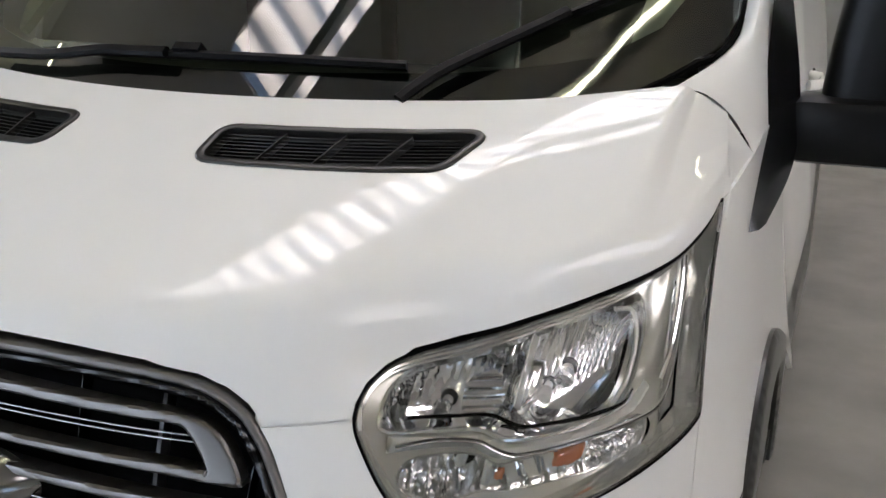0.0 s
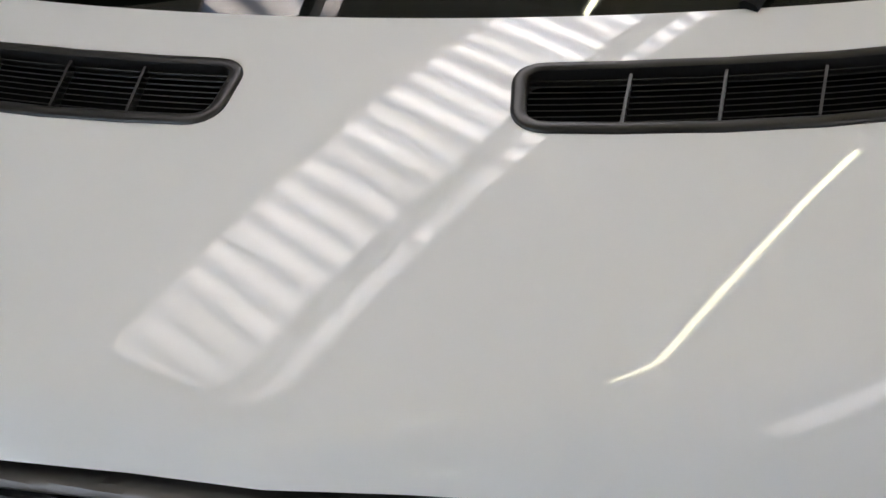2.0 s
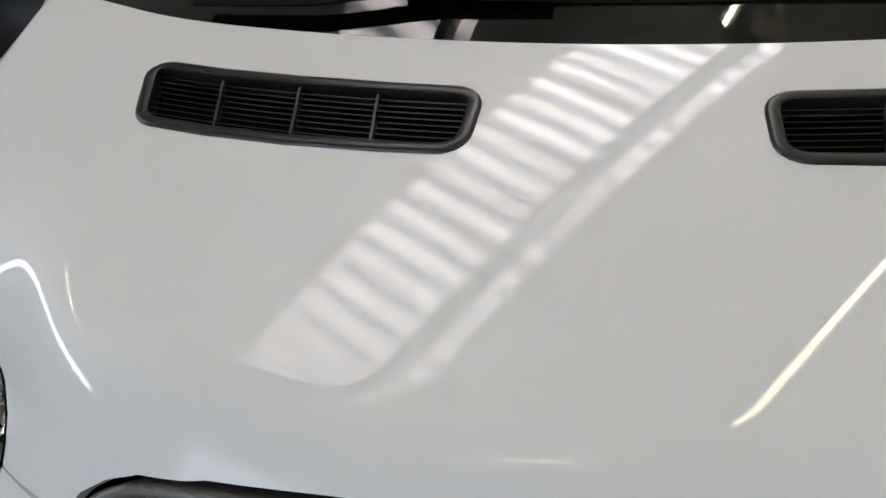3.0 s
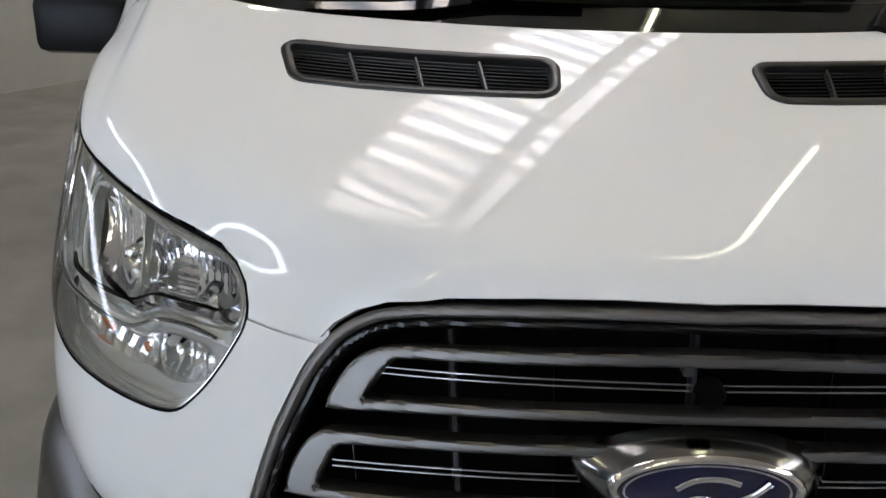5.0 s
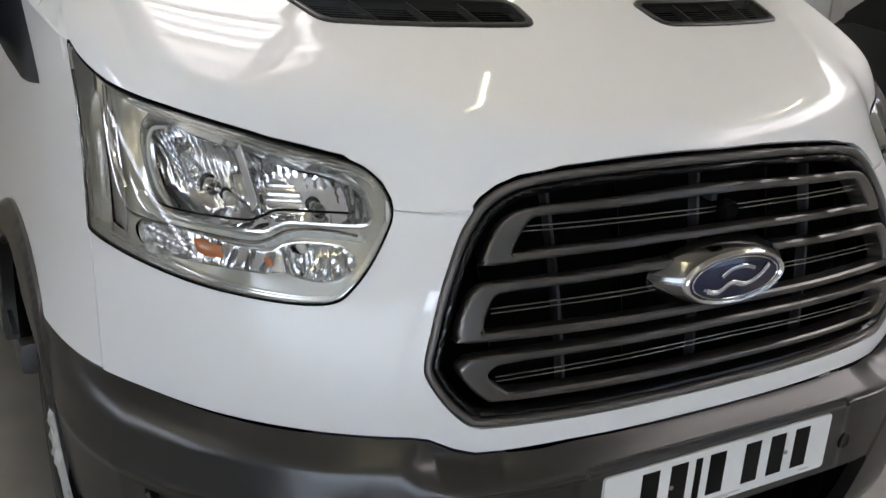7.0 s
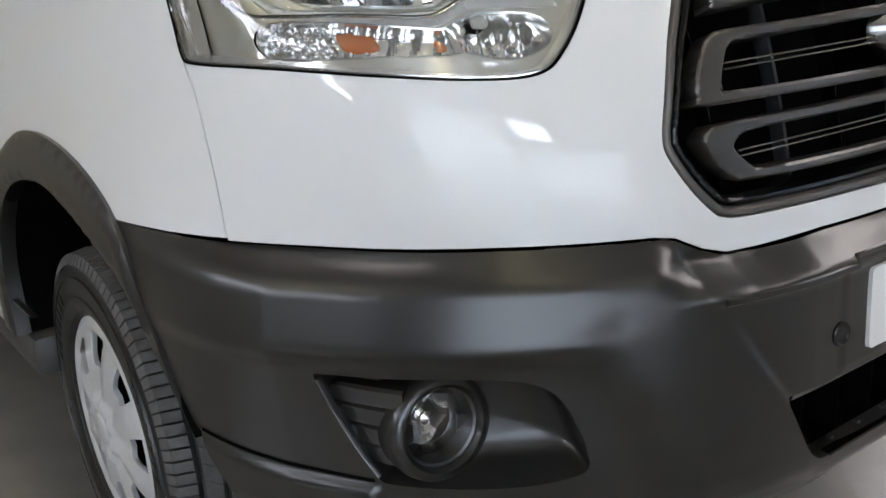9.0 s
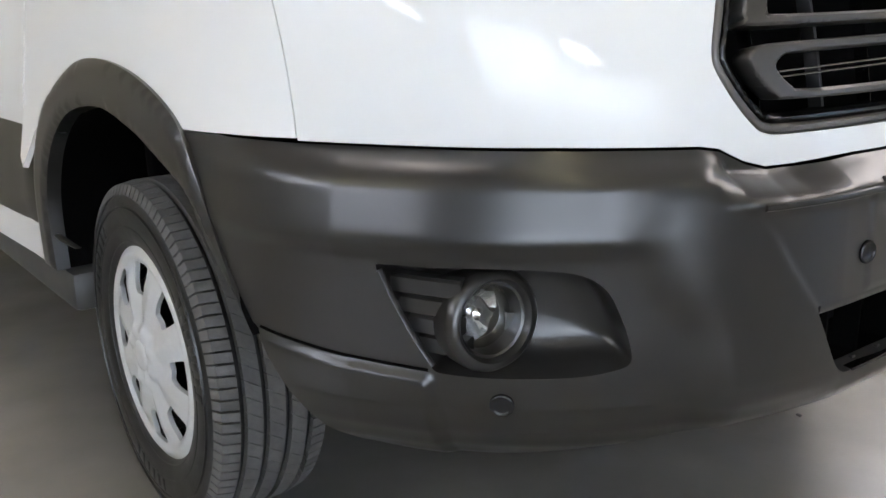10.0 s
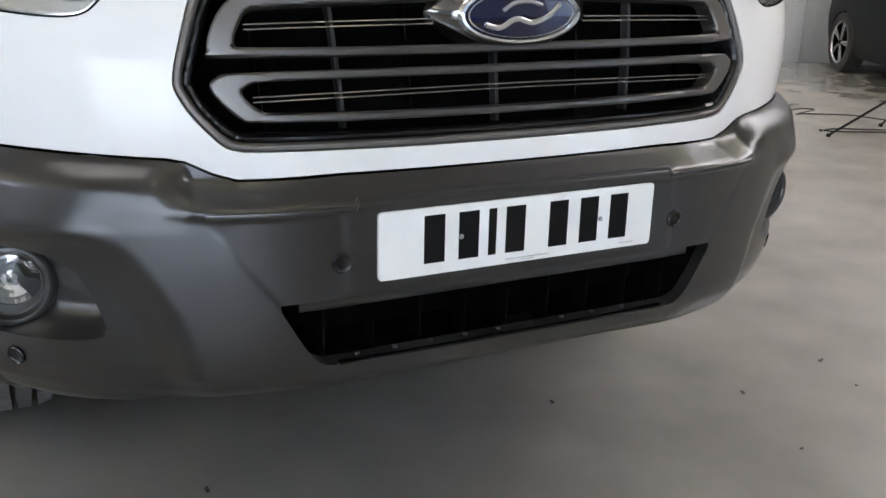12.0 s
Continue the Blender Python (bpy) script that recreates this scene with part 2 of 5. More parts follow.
def bumper_at(u, z):
    """Place on the dark bumper."""
    u, z = np.atleast_1d(np.asarray(u, float)), np.atleast_1d(np.asarray(z, float))
    a = np.abs(u)
    p, e = low_at(a), 1e-3
    d = low_at(a + e) - low_at(np.maximum(a - e, 0))
    d = d / np.linalg.norm(d, axis=1)[:, None]
    edge = np.interp(z, [.48, .614, .673, .718, .76, .82], [.335, .405, .448, .476, .512, .53])
    w = np.clip((a - edge + .006) / np.interp(z, [.50, .62, .70, .79], [.190, .165, .100, .064]), 0, 1)
    share = np.interp(z, [.52, .60, .72, .76, .79], [.08, .30, .40, .22, 0])
    ramp = np.clip((a - edge + .003) / .010, 0, 1)
    w = ramp * ramp * (3 - 2 * ramp) * (share + (1 - share) * np.sin(w * math.pi / 2))
    fade = np.clip((1.30 - a) / .3, 0, 1)
    lean = np.clip((np.interp(z, [.46, .60, .70, .74, .80], [.575, .605, .665, .695, .66]) - a + .012) / .085, 0, 1)
    lean = lean * lean * (3 - 2 * lean)
    wing = np.interp(z, OFF_Z, WING) * (1 - lean) + np.interp(z, OFF_Z, LEAN) * lean + .005 * np.exp(-np.maximum(a - edge, 0) / .09) * np.clip((z - .45) / .1, 0, 1) * np.clip((.80 - z) / .12, 0, 1)
    groove = np.interp(a, [.86, .88, 1.015, 1.15], [.40, .551, .562, .578])
    wing = wing + .011 * np.clip((groove - z) / .016, 0, 1) * np.clip((a - .87) / .02, 0, 1)
    middle = np.interp(z, OFF_Z, MIDDLE) + .002 * np.clip((.312 - a) / .012, 0, 1) * np.clip((z - .615) / .006, 0, 1) * np.clip((.770 - z) / .006, 0, 1) + (p[:, 1] + .062) * np.interp(a, [.30, .36, .50, .55], [1, .9, .35, .2]) * np.clip((.800 - z) / .034, 0, 1)
    off = middle * (1 - w) + wing * w * fade
    below = np.clip((np.interp(a, [q[0] for q in DARK_TOP], [q[1] for q in DARK_TOP]) - z) / .042, 0, 1)
    notch = np.clip((.80 - a) / .12, 0, 1) * np.clip((a - .35) / .07, 0, 1)
    off = off * (1 - notch * (1 - below * (2 - below)))
    p = p + off[:, None] * np.stack([d[:, 1], -d[:, 0]], 1)
    return np.stack([p[:, 0] * np.where(u < 0, -1, 1), p[:, 1], z], 1)

# ---- mesh helpers ----
from mathutils import geometry


def link(name, verts, faces, material, parent=None, label="", smooth=True):
    me = bpy.data.meshes.new(name)
    me.from_pydata([tuple(v) for v in verts], [], [tuple(f) for f in faces])
    me.materials.append(material)
    me.validate()
    if smooth:
        me.polygons.foreach_set("use_smooth", [True] * len(me.polygons))
        me.set_sharp_from_angle(angle=radians(40))
    ob = new(name, me)
    ob.parent = parent
    if label:
        tagged(ob, label)
    return ob


def thing(name, label, category, group="", kind=""):
    return tagged(new(name), label, category, group, kind)


def rounded(points, per=6, closed=True):
    """A smooth line through the points."""
    p = np.array(points, float)
    n, out = len(p), []
    for i in range(n if closed else n - 1):
        a, b, c, d = (p[j % n] if closed else p[min(max(j, 0), n - 1)] for j in (i - 1, i, i + 1, i + 2))
        for t in np.arange(per) / per:
            out.append(.5 * (2 * b + (c - a) * t + (2 * a - 5 * b + 4 * c - d) * t * t + (3 * b - a - 3 * c + d) * t**3))
    if not closed:
        out.append(p[-1])
    return np.array(out)


def dense(poly, step):
    """A closed line with no edge longer than step."""
    out = []
    for a, b in zip(poly, np.roll(poly, -1, axis=0)):
        n = max(1, int(np.ceil(np.linalg.norm(b - a) / step)))
        out += [a + (b - a) * t for t in np.arange(n) / n]
    return np.array(out)


def inside(points, poly):
    x, y = points[:, 0], points[:, 1]
    hit = np.zeros(len(points), bool)
    for (ax, ay), (bx, by) in zip(poly, np.roll(poly, -1, axis=0)):
        if ay != by:
            hit ^= ((ay > y) != (by > y)) & (x < (bx - ax) * (y - ay) / (by - ay) + ax)
    return hit


def rim_distance(points, lines):
    best = np.full(len(points), 1e9)
    for line in lines:
        for a, b in zip(line, np.roll(line, -1, axis=0)):
            d = b - a
            t = np.clip(((points - a) @ d) / max(d @ d, 1e-12), 0, 1)
            best = np.minimum(best, np.linalg.norm(points - a - t[:, None] * d, axis=1))
    return best


def facing(verts, faces, centre):
    v = np.array(verts)
    f = np.array([t[:3] for t in faces])
    n = np.cross(v[f[:, 1]] - v[f[:, 0]], v[f[:, 2]] - v[f[:, 0]])
    turned = ((v[f].mean(1) - np.array(centre)) * n).sum() < 0
    return [tuple(reversed(t)) for t in faces] if turned else faces


def patch(place, outer, holes=(), step=.02, depth=.012, pillow=None, centre=(0, 2.0, .9), lift=0.0):
    """A sheet cut out of the surface place(a, b) by an outline with holes, with turned-in edges; pillow=(r, h) rounds its rims."""
    lines = [dense(np.array(p, float), step) for p in (outer, *holes)]
    lo, hi = lines[0].min(0), lines[0].max(0)
    gx, gy = np.meshgrid(np.arange(lo[0] + step / 2, hi[0], step), np.arange(lo[1] + step / 2, hi[1], step))
    gx = gx + (np.arange(gx.shape[0]) % 2 * step / 2)[:, None]
    free = np.stack([gx.ravel(), gy.ravel()], 1) + np.random.default_rng(5).uniform(-.02, .02, (gx.size, 2)) * step
    keep = inside(free, lines[0])
    for hole in lines[1:]:
        keep &= ~inside(free, hole)
    free = free[keep]
    free = free[rim_distance(free, lines) > step * .45] if len(free) else free
    points, edges = [], []
    for line in lines:
        start = len(points)
        points += list(line)
        edges += [(start + i, start + (i + 1) % len(line)) for i in range(len(line))]
    points += list(free)
    got = geometry.delaunay_2d_cdt([Vector(p) for p in points], edges, [], 0, 1e-7)
    flat = np.array([tuple(v) for v in got[0]])
    faces = np.array([tuple(f) for f in got[2]])
    mids = flat[faces].mean(1)
    ok = inside(mids, lines[0])
    for hole in lines[1:]:
        ok &= ~inside(mids, hole)
    faces = faces[ok]
    used = np.unique(faces)
    remap = np.full(len(flat), -1)
    remap[used] = np.arange(len(used))
    flat, faces = flat[used], remap[faces]
    verts = place(flat[:, 0], flat[:, 1])
    e = 1e-4
    da = place(flat[:, 0] + e, flat[:, 1]) - place(flat[:, 0] - e, flat[:, 1])
    db = place(flat[:, 0], flat[:, 1] + e) - place(flat[:, 0], flat[:, 1] - e)
    normal = np.cross(da, db)
    normal /= np.linalg.norm(normal, axis=1)[:, None] + 1e-12
    if ((verts - np.array(centre)) * normal).sum() < 0:
        normal = -normal
    up = lift(flat[:, 0], flat[:, 1]) if callable(lift) else np.full(len(flat), lift)
    if pillow:
        r, h = pillow
        d = np.clip(rim_distance(flat, lines) / r, 0, 1)
        up = up + h * np.sqrt(1 - (1 - d) ** 2)
    verts = verts + normal * up[:, None]
    faces = facing(verts, [tuple(f) for f in faces], centre)
    if depth:
        count = {}
        for f in faces:
            for a, b in zip(f, f[1:] + f[:1]):
                count[(a, b)] = 1
        rim = [(a, b) for (a, b) in count if (b, a) not in count]
        ids = {}
        verts = list(verts)
        for a, b in rim:
            for i in (a, b):
                if i not in ids:
                    ids[i] = len(verts)
                    verts.append(verts[i] - normal[i] * depth)
            faces.append((b, a, ids[a], ids[b]))
    return verts, faces


def sweep(path, ring, closed=False, up=(0, 0, 1), scale=None, caps=True):
    """A bar whose outline ring (across, up) follows a path of places."""
    p = np.array(path, float)
    n, k = len(p), len(ring)
    tangent = np.roll(p, -1, axis=0) - np.roll(p, 1, axis=0)
    if not closed:
        tangent[0], tangent[-1] = p[1] - p[0], p[-1] - p[-2]
    tangent /= np.linalg.norm(tangent, axis=1)[:, None]
    ups = np.broadcast_to(np.array(up, float), p.shape)
    side = np.cross(tangent, ups)
    side /= np.linalg.norm(side, axis=1)[:, None]
    over = np.cross(side, tangent)
    s = np.ones(n) if scale is None else np.array(scale, float)
    verts = [p[i] + (side[i] * a + over[i] * b) * s[i] for i in range(n) for a, b in ring]
    faces = [(i * k + j, i * k + (j + 1) % k, (i + 1) % n * k + (j + 1) % k, (i + 1) % n * k + j)
             for i in range(n if closed else n - 1) for j in range(k)]
    if caps and not closed:
        faces += [tuple(range(k))[::-1], tuple((n - 1) * k + j for j in range(k))]
    return verts, faces


def oval(a, b, n=10):
    return [(a * math.cos(2 * math.pi * i / n), b * math.sin(2 * math.pi * i / n)) for i in range(n)]


def turned(profile, n=48, m=None, whole=True):
    """A body turned about its x axis from rows of (along, radius)."""
    k = len(profile)
    m = Matrix.Identity(4) if m is None else m
    verts = [m @ Vector((a, r * math.cos(2 * math.pi * i / n), r * math.sin(2 * math.pi * i / n))) for i in range(n) for a, r in profile]
    faces = [(i * k + j, i * k + j + 1, (i + 1) % n * k + j + 1, (i + 1) % n * k + j) for i in range(n) for j in range(k - 1)]
    return verts, faces


def box(lo, hi, m=None, bevel=0.0):
    """A block between two corners, with its edges taken off."""
    bm = bmesh.new()
    bmesh.ops.create_cube(bm, size=1)
    size, mid = np.subtract(hi, lo), np.add(hi, lo) / 2
    for v in bm.verts:
        v.co = Vector(v.co[i] * size[i] + mid[i] for i in range(3))
    if bevel:
        bmesh.ops.bevel(bm, geom=list(bm.edges), offset=bevel, segments=2, affect="EDGES", profile=.5)
    if m is not None:
        bm.transform(m)
    bm.verts.index_update()
    verts, faces = [tuple(v.co) for v in bm.verts], [tuple(v.index for v in f.verts) for f in bm.faces]
    bm.free()
    return verts, faces


def joined(*pieces):
    verts, faces = [], []
    for v, f in pieces:
        k = len(verts)
        verts += list(v)
        faces += [tuple(i + k for i in t) for t in f]
    return verts, faces


def filleted(points, r, n=6):
    """A closed outline with its corners rounded to about r."""
    p = np.array(points, float)
    out = []
    for a, b, c in zip(np.roll(p, 1, axis=0), p, np.roll(p, -1, axis=0)):
        la, lc = np.linalg.norm(a - b), np.linalg.norm(c - b)
        bend = abs(np.cross((a - b) / la, (c - b) / lc))
        if bend < .25:
            out.append(b)
            continue
        k = min(r, la * .45, lc * .45)
        s, e = b + (a - b) / la * k, b + (c - b) / lc * k
        out += [(1 - t) ** 2 * s + 2 * t * (1 - t) * b + t * t * e for t in np.linspace(0, 1, n)]
    return np.array(out)


def normals_at(place, u, z):
    e = 1e-3
    n = np.cross(place(u + e, z) - place(u - e, z), place(u, z + e) - place(u, z - e))
    n /= np.linalg.norm(n, axis=1)[:, None]
    return np.where(((place(u, z) - (0, 2, .6)) * n).sum(1)[:, None] < 0, -n, n)


def collar(place, line, rows, step=.008):
    """A funnel of stepped rings that follows an outline: rows of (growth, depth)."""
    line = dense(np.array(line, float), step)
    k, verts = len(line), []
    for by, deep in rows:
        p = grown(line, by)
        verts += list(place(p[:, 0], p[:, 1]) - normals_at(place, p[:, 0], p[:, 1]) * deep)
    faces = [(r * k + i, r * k + (i + 1) % k, (r + 1) * k + (i + 1) % k, (r + 1) * k + i) for r in range(len(rows) - 1) for i in range(k)]
    return verts, faces

# ---- the hall ----
V0, V1, W0, W1, ROOF_Z = -9.0, 8.6, -6.75, 9.0, 5.0
STRIP0, STRIP1, STRIP_V = -2.52, -1.40, -.55
SIDE0, SIDE1, SIDE_V = 4.2, 6.2, -.6


def slab(name, v0, v1, w0, w1, z0, z1, material, label, category, kind="structure"):
    lo, hi = (v0, -w1, z0), (v1, -w0, z1)
    ob = link(name, *box(lo, hi, Matrix.Rotation(HALL, 4, "Z")), material, smooth=False)
    return tagged(ob, label, category, "", kind)


slab("floor", V0 - .3, V1 + .3, W0 - .3, W1 + .3, -.15, 0, CONCRETE, "grey painted concrete workshop floor with faint stains", "floor")
LINING = "pale lined workshop roof beside the rooflight strips"
for v0, v1, w0, w1 in ((V0 - .3, V1 + .3, W0 - .3, STRIP0), (V0 - .3, STRIP_V, STRIP0, STRIP1), (V0 - .3, V1 + .3, STRIP1, SIDE0),
                       (V0 - .3, SIDE_V, SIDE0, SIDE1), (V0 - .3, V1 + .3, SIDE1, W1 + .3)):
    slab("ceiling", v0, v1, w0, w1, ROOF_Z, ROOF_Z + .12, ROOF, LINING, "ceiling")
# unseen slot and lamp added in this wall, to brighten the van's flank
BAND0, BAND1, BAND_LOW, BAND_TOP = -8.0, -.6, 3.0, 3.4
slab("wall_left", V0 - .3, BAND0, W0 - .25, W0, 0, ROOF_Z, BLOCK, "cream painted blockwork wall of the workshop", "wall")
slab("wall_left", BAND1, V1 + .3, W0 - .25, W0, 0, ROOF_Z, BLOCK, "cream painted blockwork wall of the workshop", "wall")
slab("wall_left", BAND0, BAND1, W0 - .25, W0, 0, BAND_LOW, BLOCK, "cream painted blockwork wall under the added fill light slot", "wall")
slab("wall_left", BAND0, BAND1, W0 - .25, W0, BAND_TOP, ROOF_Z, BLOCK, "cream painted blockwork wall over the added fill light slot", "wall")
area_lamp("left_fill_light", hall((BAND0 + BAND1) / 2, W0 - .12, (BAND_LOW + BAND_TOP) / 2), hall((BAND0 + BAND1) / 2, 0, (BAND_LOW + BAND_TOP) / 2 - .6), BAND1 - BAND0, BAND_TOP - BAND_LOW, 8, (.97, .98, 1.0))
FILL0, FILL1, FILL_TOP = -3.2, -1.3, 2.5
slab("wall_right", V0 - .3, FILL0, W1, W1 + .25, 0, ROOF_Z, BLOCK, "cream painted blockwork wall of the workshop", "wall")
slab("wall_right", FILL1, V1 + .3, W1, W1 + .25, 0, ROOF_Z, BLOCK, "cream painted blockwork wall of the workshop", "wall")
slab("wall_right", FILL0, FILL1, W1, W1 + .25, FILL_TOP, ROOF_Z, BLOCK, "cream painted blockwork wall over the side fill sheet", "wall")
slab("ground", V0, V1, W1 + .3, W1 + 60, -.2, -.02, CONCRETE, "pale concrete yard outside the building", "ground")
slab("wall_far", V1, V1 + .2, W0, W1, 0, ROOF_Z, CLADDING, "grey steel-clad end wall with upright ribs", "wall")
WIN0, WIN1, WIN_LOW, WIN_TOP = 2.15, 3.30, 3.15, 4.25
BAY0, BAY1, BAY_TOP = -2.8, 1.6, 4.3
PANEL0, PANEL1, PANEL_TOP = 1.85, 5.2, 2.5
slab("wall_near", V0 - .25, V0, W0, BAY0, 0, ROOF_Z, NEAR_WALL, "pale blue-grey painted wall beside the wide fill sheet", "wall")
slab("wall_near", V0 - .25, V0, BAY0, BAY1, BAY_TOP, ROOF_Z, NEAR_WALL, "pale blue-grey painted wall over the wide fill sheet", "wall")
slab("wall_near", V0 - .25, V0, BAY1, PANEL0, 0, ROOF_Z, NEAR_WALL, "pale blue-grey painted wall between the fill sheets", "wall")
slab("wall_near", V0 - .25, V0, PANEL0, WIN0, PANEL_TOP, ROOF_Z, NEAR_WALL, "pale blue-grey painted wall beside the high window", "wall")
slab("wall_near", V0 - .25, V0, WIN1, PANEL1, PANEL_TOP, ROOF_Z, NEAR_WALL, "pale blue-grey painted wall beside the high window", "wall")
slab("wall_near", V0 - .25, V0, PANEL1, W1, 0, ROOF_Z, NEAR_WALL, "pale blue-grey painted wall beside the low fill sheet", "wall")
slab("wall_near", V0 - .25, V0, WIN0, WIN1, WIN_TOP, ROOF_Z, NEAR_WALL, "pale blue-grey painted wall over the high window", "wall")
slab("wall_near", V0 - .25, V0, WIN0, WIN1, PANEL_TOP, WIN_LOW, NEAR_WALL, "pale blue-grey painted wall under the high window", "wall")
for k in (0, 1, 2):
    slab("window_bar", V0 - .19, V0 - .13, WIN0 + (WIN1 - WIN0) * k / 2 - .03, WIN0 + (WIN1 - WIN0) * k / 2 + .03, WIN_LOW, WIN_TOP, CLADDING, "white upright frame of the high window", "window")
slab("ground", -60, V0 - .3, -60, 60, -.2, -.02, CONCRETE, "pale concrete yard outside the building", "ground")
area_lamp("high_window_light", hall(V0 - .2, (WIN0 + WIN1) / 2, (WIN_LOW + WIN_TOP) / 2), hall(0, (WIN0 + WIN1) / 2, (WIN_LOW + WIN_TOP) / 2), WIN1 - WIN0, WIN_TOP - WIN_LOW, 2.2, (.84, .92, 1.0))

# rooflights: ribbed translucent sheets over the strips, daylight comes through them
def roof_sheet(name, dark, lite, dim_from, full_from):
    """Translucent sheet with streaks and specks, its colour dimmed towards the low end."""
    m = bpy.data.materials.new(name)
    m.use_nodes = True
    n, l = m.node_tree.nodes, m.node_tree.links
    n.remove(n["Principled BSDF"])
    glow, mix, where, cut, dimming = (n.new(k) for k in ("ShaderNodeBsdfTranslucent", "ShaderNodeMix", "ShaderNodeTexCoord", "ShaderNodeSeparateXYZ", "ShaderNodeMapRange"))
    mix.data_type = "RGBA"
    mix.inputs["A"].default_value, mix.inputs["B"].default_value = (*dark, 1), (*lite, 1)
    # colour dims along the sheet, so its mirrored strip fades towards the bonnet's nose
    dimming.inputs["From Min"].default_value, dimming.inputs["From Max"].default_value = dim_from, full_from
    dimming.inputs["To Min"].default_value, dimming.inputs["To Max"].default_value = .25, 1.15
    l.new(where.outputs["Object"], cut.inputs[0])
    l.new(cut.outputs[0], dimming.inputs["Value"])
    total = dimming.outputs[0]
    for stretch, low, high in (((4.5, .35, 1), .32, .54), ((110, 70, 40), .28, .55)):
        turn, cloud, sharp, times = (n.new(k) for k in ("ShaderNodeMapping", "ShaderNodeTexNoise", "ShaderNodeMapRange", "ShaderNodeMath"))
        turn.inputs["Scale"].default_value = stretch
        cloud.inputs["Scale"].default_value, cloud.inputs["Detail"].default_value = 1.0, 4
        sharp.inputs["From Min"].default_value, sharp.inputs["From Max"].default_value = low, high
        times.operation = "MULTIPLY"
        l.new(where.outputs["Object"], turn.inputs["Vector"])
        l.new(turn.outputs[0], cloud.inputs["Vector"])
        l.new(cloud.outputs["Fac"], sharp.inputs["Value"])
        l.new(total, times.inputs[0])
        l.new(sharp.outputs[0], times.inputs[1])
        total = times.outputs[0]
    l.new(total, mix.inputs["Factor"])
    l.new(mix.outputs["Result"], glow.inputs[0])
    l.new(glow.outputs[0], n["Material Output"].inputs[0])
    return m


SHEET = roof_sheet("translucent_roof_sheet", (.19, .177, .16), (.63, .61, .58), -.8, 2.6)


# unseen translucent sheets, added as soft daylight fill for the van's front and side
FILL_SHEET = bpy.data.materials.new("translucent_fill_sheet")
FILL_SHEET.use_nodes = True
_n, _l = FILL_SHEET.node_tree.nodes, FILL_SHEET.node_tree.links
_b, _t, _x, _z = _n["Principled BSDF"], _n.new("ShaderNodeBsdfTranslucent"), _n.new("ShaderNodeMixShader"), _n.new("ShaderNodeTexNoise")
_b.inputs["Base Color"].default_value, _b.inputs["Roughness"].default_value = (.62, .62, .61, 1), .5
_t.inputs[0].default_value = (.65, .81, 1.0, 1)
_z.inputs["Scale"].default_value = 1.5
_r = _n.new("ShaderNodeMapRange")
_r.inputs["To Min"].default_value, _r.inputs["To Max"].default_value = .18, .245
_l.new(_z.outputs["Fac"], _r.inputs["Value"])
_l.new(_r.outputs[0], _x.inputs[0])
_l.new(_b.outputs[0], _x.inputs[1])
_l.new(_t.outputs[0], _x.inputs[2])
_l.new(_x.outputs[0], _n["Material Output"].inputs[0])
for w0, w1, top, name in ((BAY0, BAY1, BAY_TOP, "wide_fill_sheet"), (PANEL0, PANEL1, PANEL_TOP, "low_fill_sheet")):
    shutter = link(name, [hall(V0 - .12, w0, 0), hall(V0 - .12, w1, 0), hall(V0 - .12, w1, top), hall(V0 - .12, w0, top)], [(0, 1, 2, 3)], FILL_SHEET, smooth=False)
    tagged(shutter, "pale translucent sheet added unseen as a soft fill light", "shutter", "", "structure")
shutter = link("side_fill_sheet", [hall(FILL0, W1 + .12, 0), hall(FILL1, W1 + .12, 0), hall(FILL1, W1 + .12, FILL_TOP), hall(FILL0, W1 + .12, FILL_TOP)], [(0, 1, 2, 3)], FILL_SHEET, smooth=False)
tagged(shutter, "pale translucent sheet added unseen in the side wall as fill light", "shutter", "", "structure")


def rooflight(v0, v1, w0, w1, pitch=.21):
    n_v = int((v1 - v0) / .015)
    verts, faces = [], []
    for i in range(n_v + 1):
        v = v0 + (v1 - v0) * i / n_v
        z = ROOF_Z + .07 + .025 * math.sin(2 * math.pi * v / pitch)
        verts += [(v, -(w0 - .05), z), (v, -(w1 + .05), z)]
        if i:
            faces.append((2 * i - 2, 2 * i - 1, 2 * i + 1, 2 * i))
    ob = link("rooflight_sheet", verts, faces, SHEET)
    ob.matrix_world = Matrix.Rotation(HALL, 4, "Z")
    return tagged(ob, "dirty translucent corrugated rooflight sheet, dimmed towards one end", "rooflight", "rooflight strips", "structure")


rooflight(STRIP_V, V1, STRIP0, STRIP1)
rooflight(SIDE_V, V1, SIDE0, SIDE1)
slab("roof_beam", V0, V1, -1.60, -1.52, ROOF_Z - .22, ROOF_Z, STEEL, "grey steel beam along the rooflight strip", "beam")


def tube_light(v, w, length=2.5):
    base = thing("tube_light", "long white fluorescent tube batten hung under the roof", "lamp", "tube lights under the roof")
    place = hall(v + length / 2, w, ROOF_Z - .10)
    base.matrix_world = Matrix.Translation(place) @ Matrix.Rotation(HALL, 4, "Z")
    link("housing", *box((-length / 2, -.05, .02), (length / 2, .05, .10), bevel=.006), CLADDING, base)
    ring = [Vector((-length / 2, a, b)) for a, b in oval(.019, .019, 12)]
    verts = ring + [p + Vector((length, 0, 0)) for p in ring]
    link("tube", verts, [(i, (i + 1) % 12, 12 + (i + 1) % 12, 12 + i) for i in range(12)], TUBE_GLOW, base, "lit yellowish fluorescent tube")
    return base


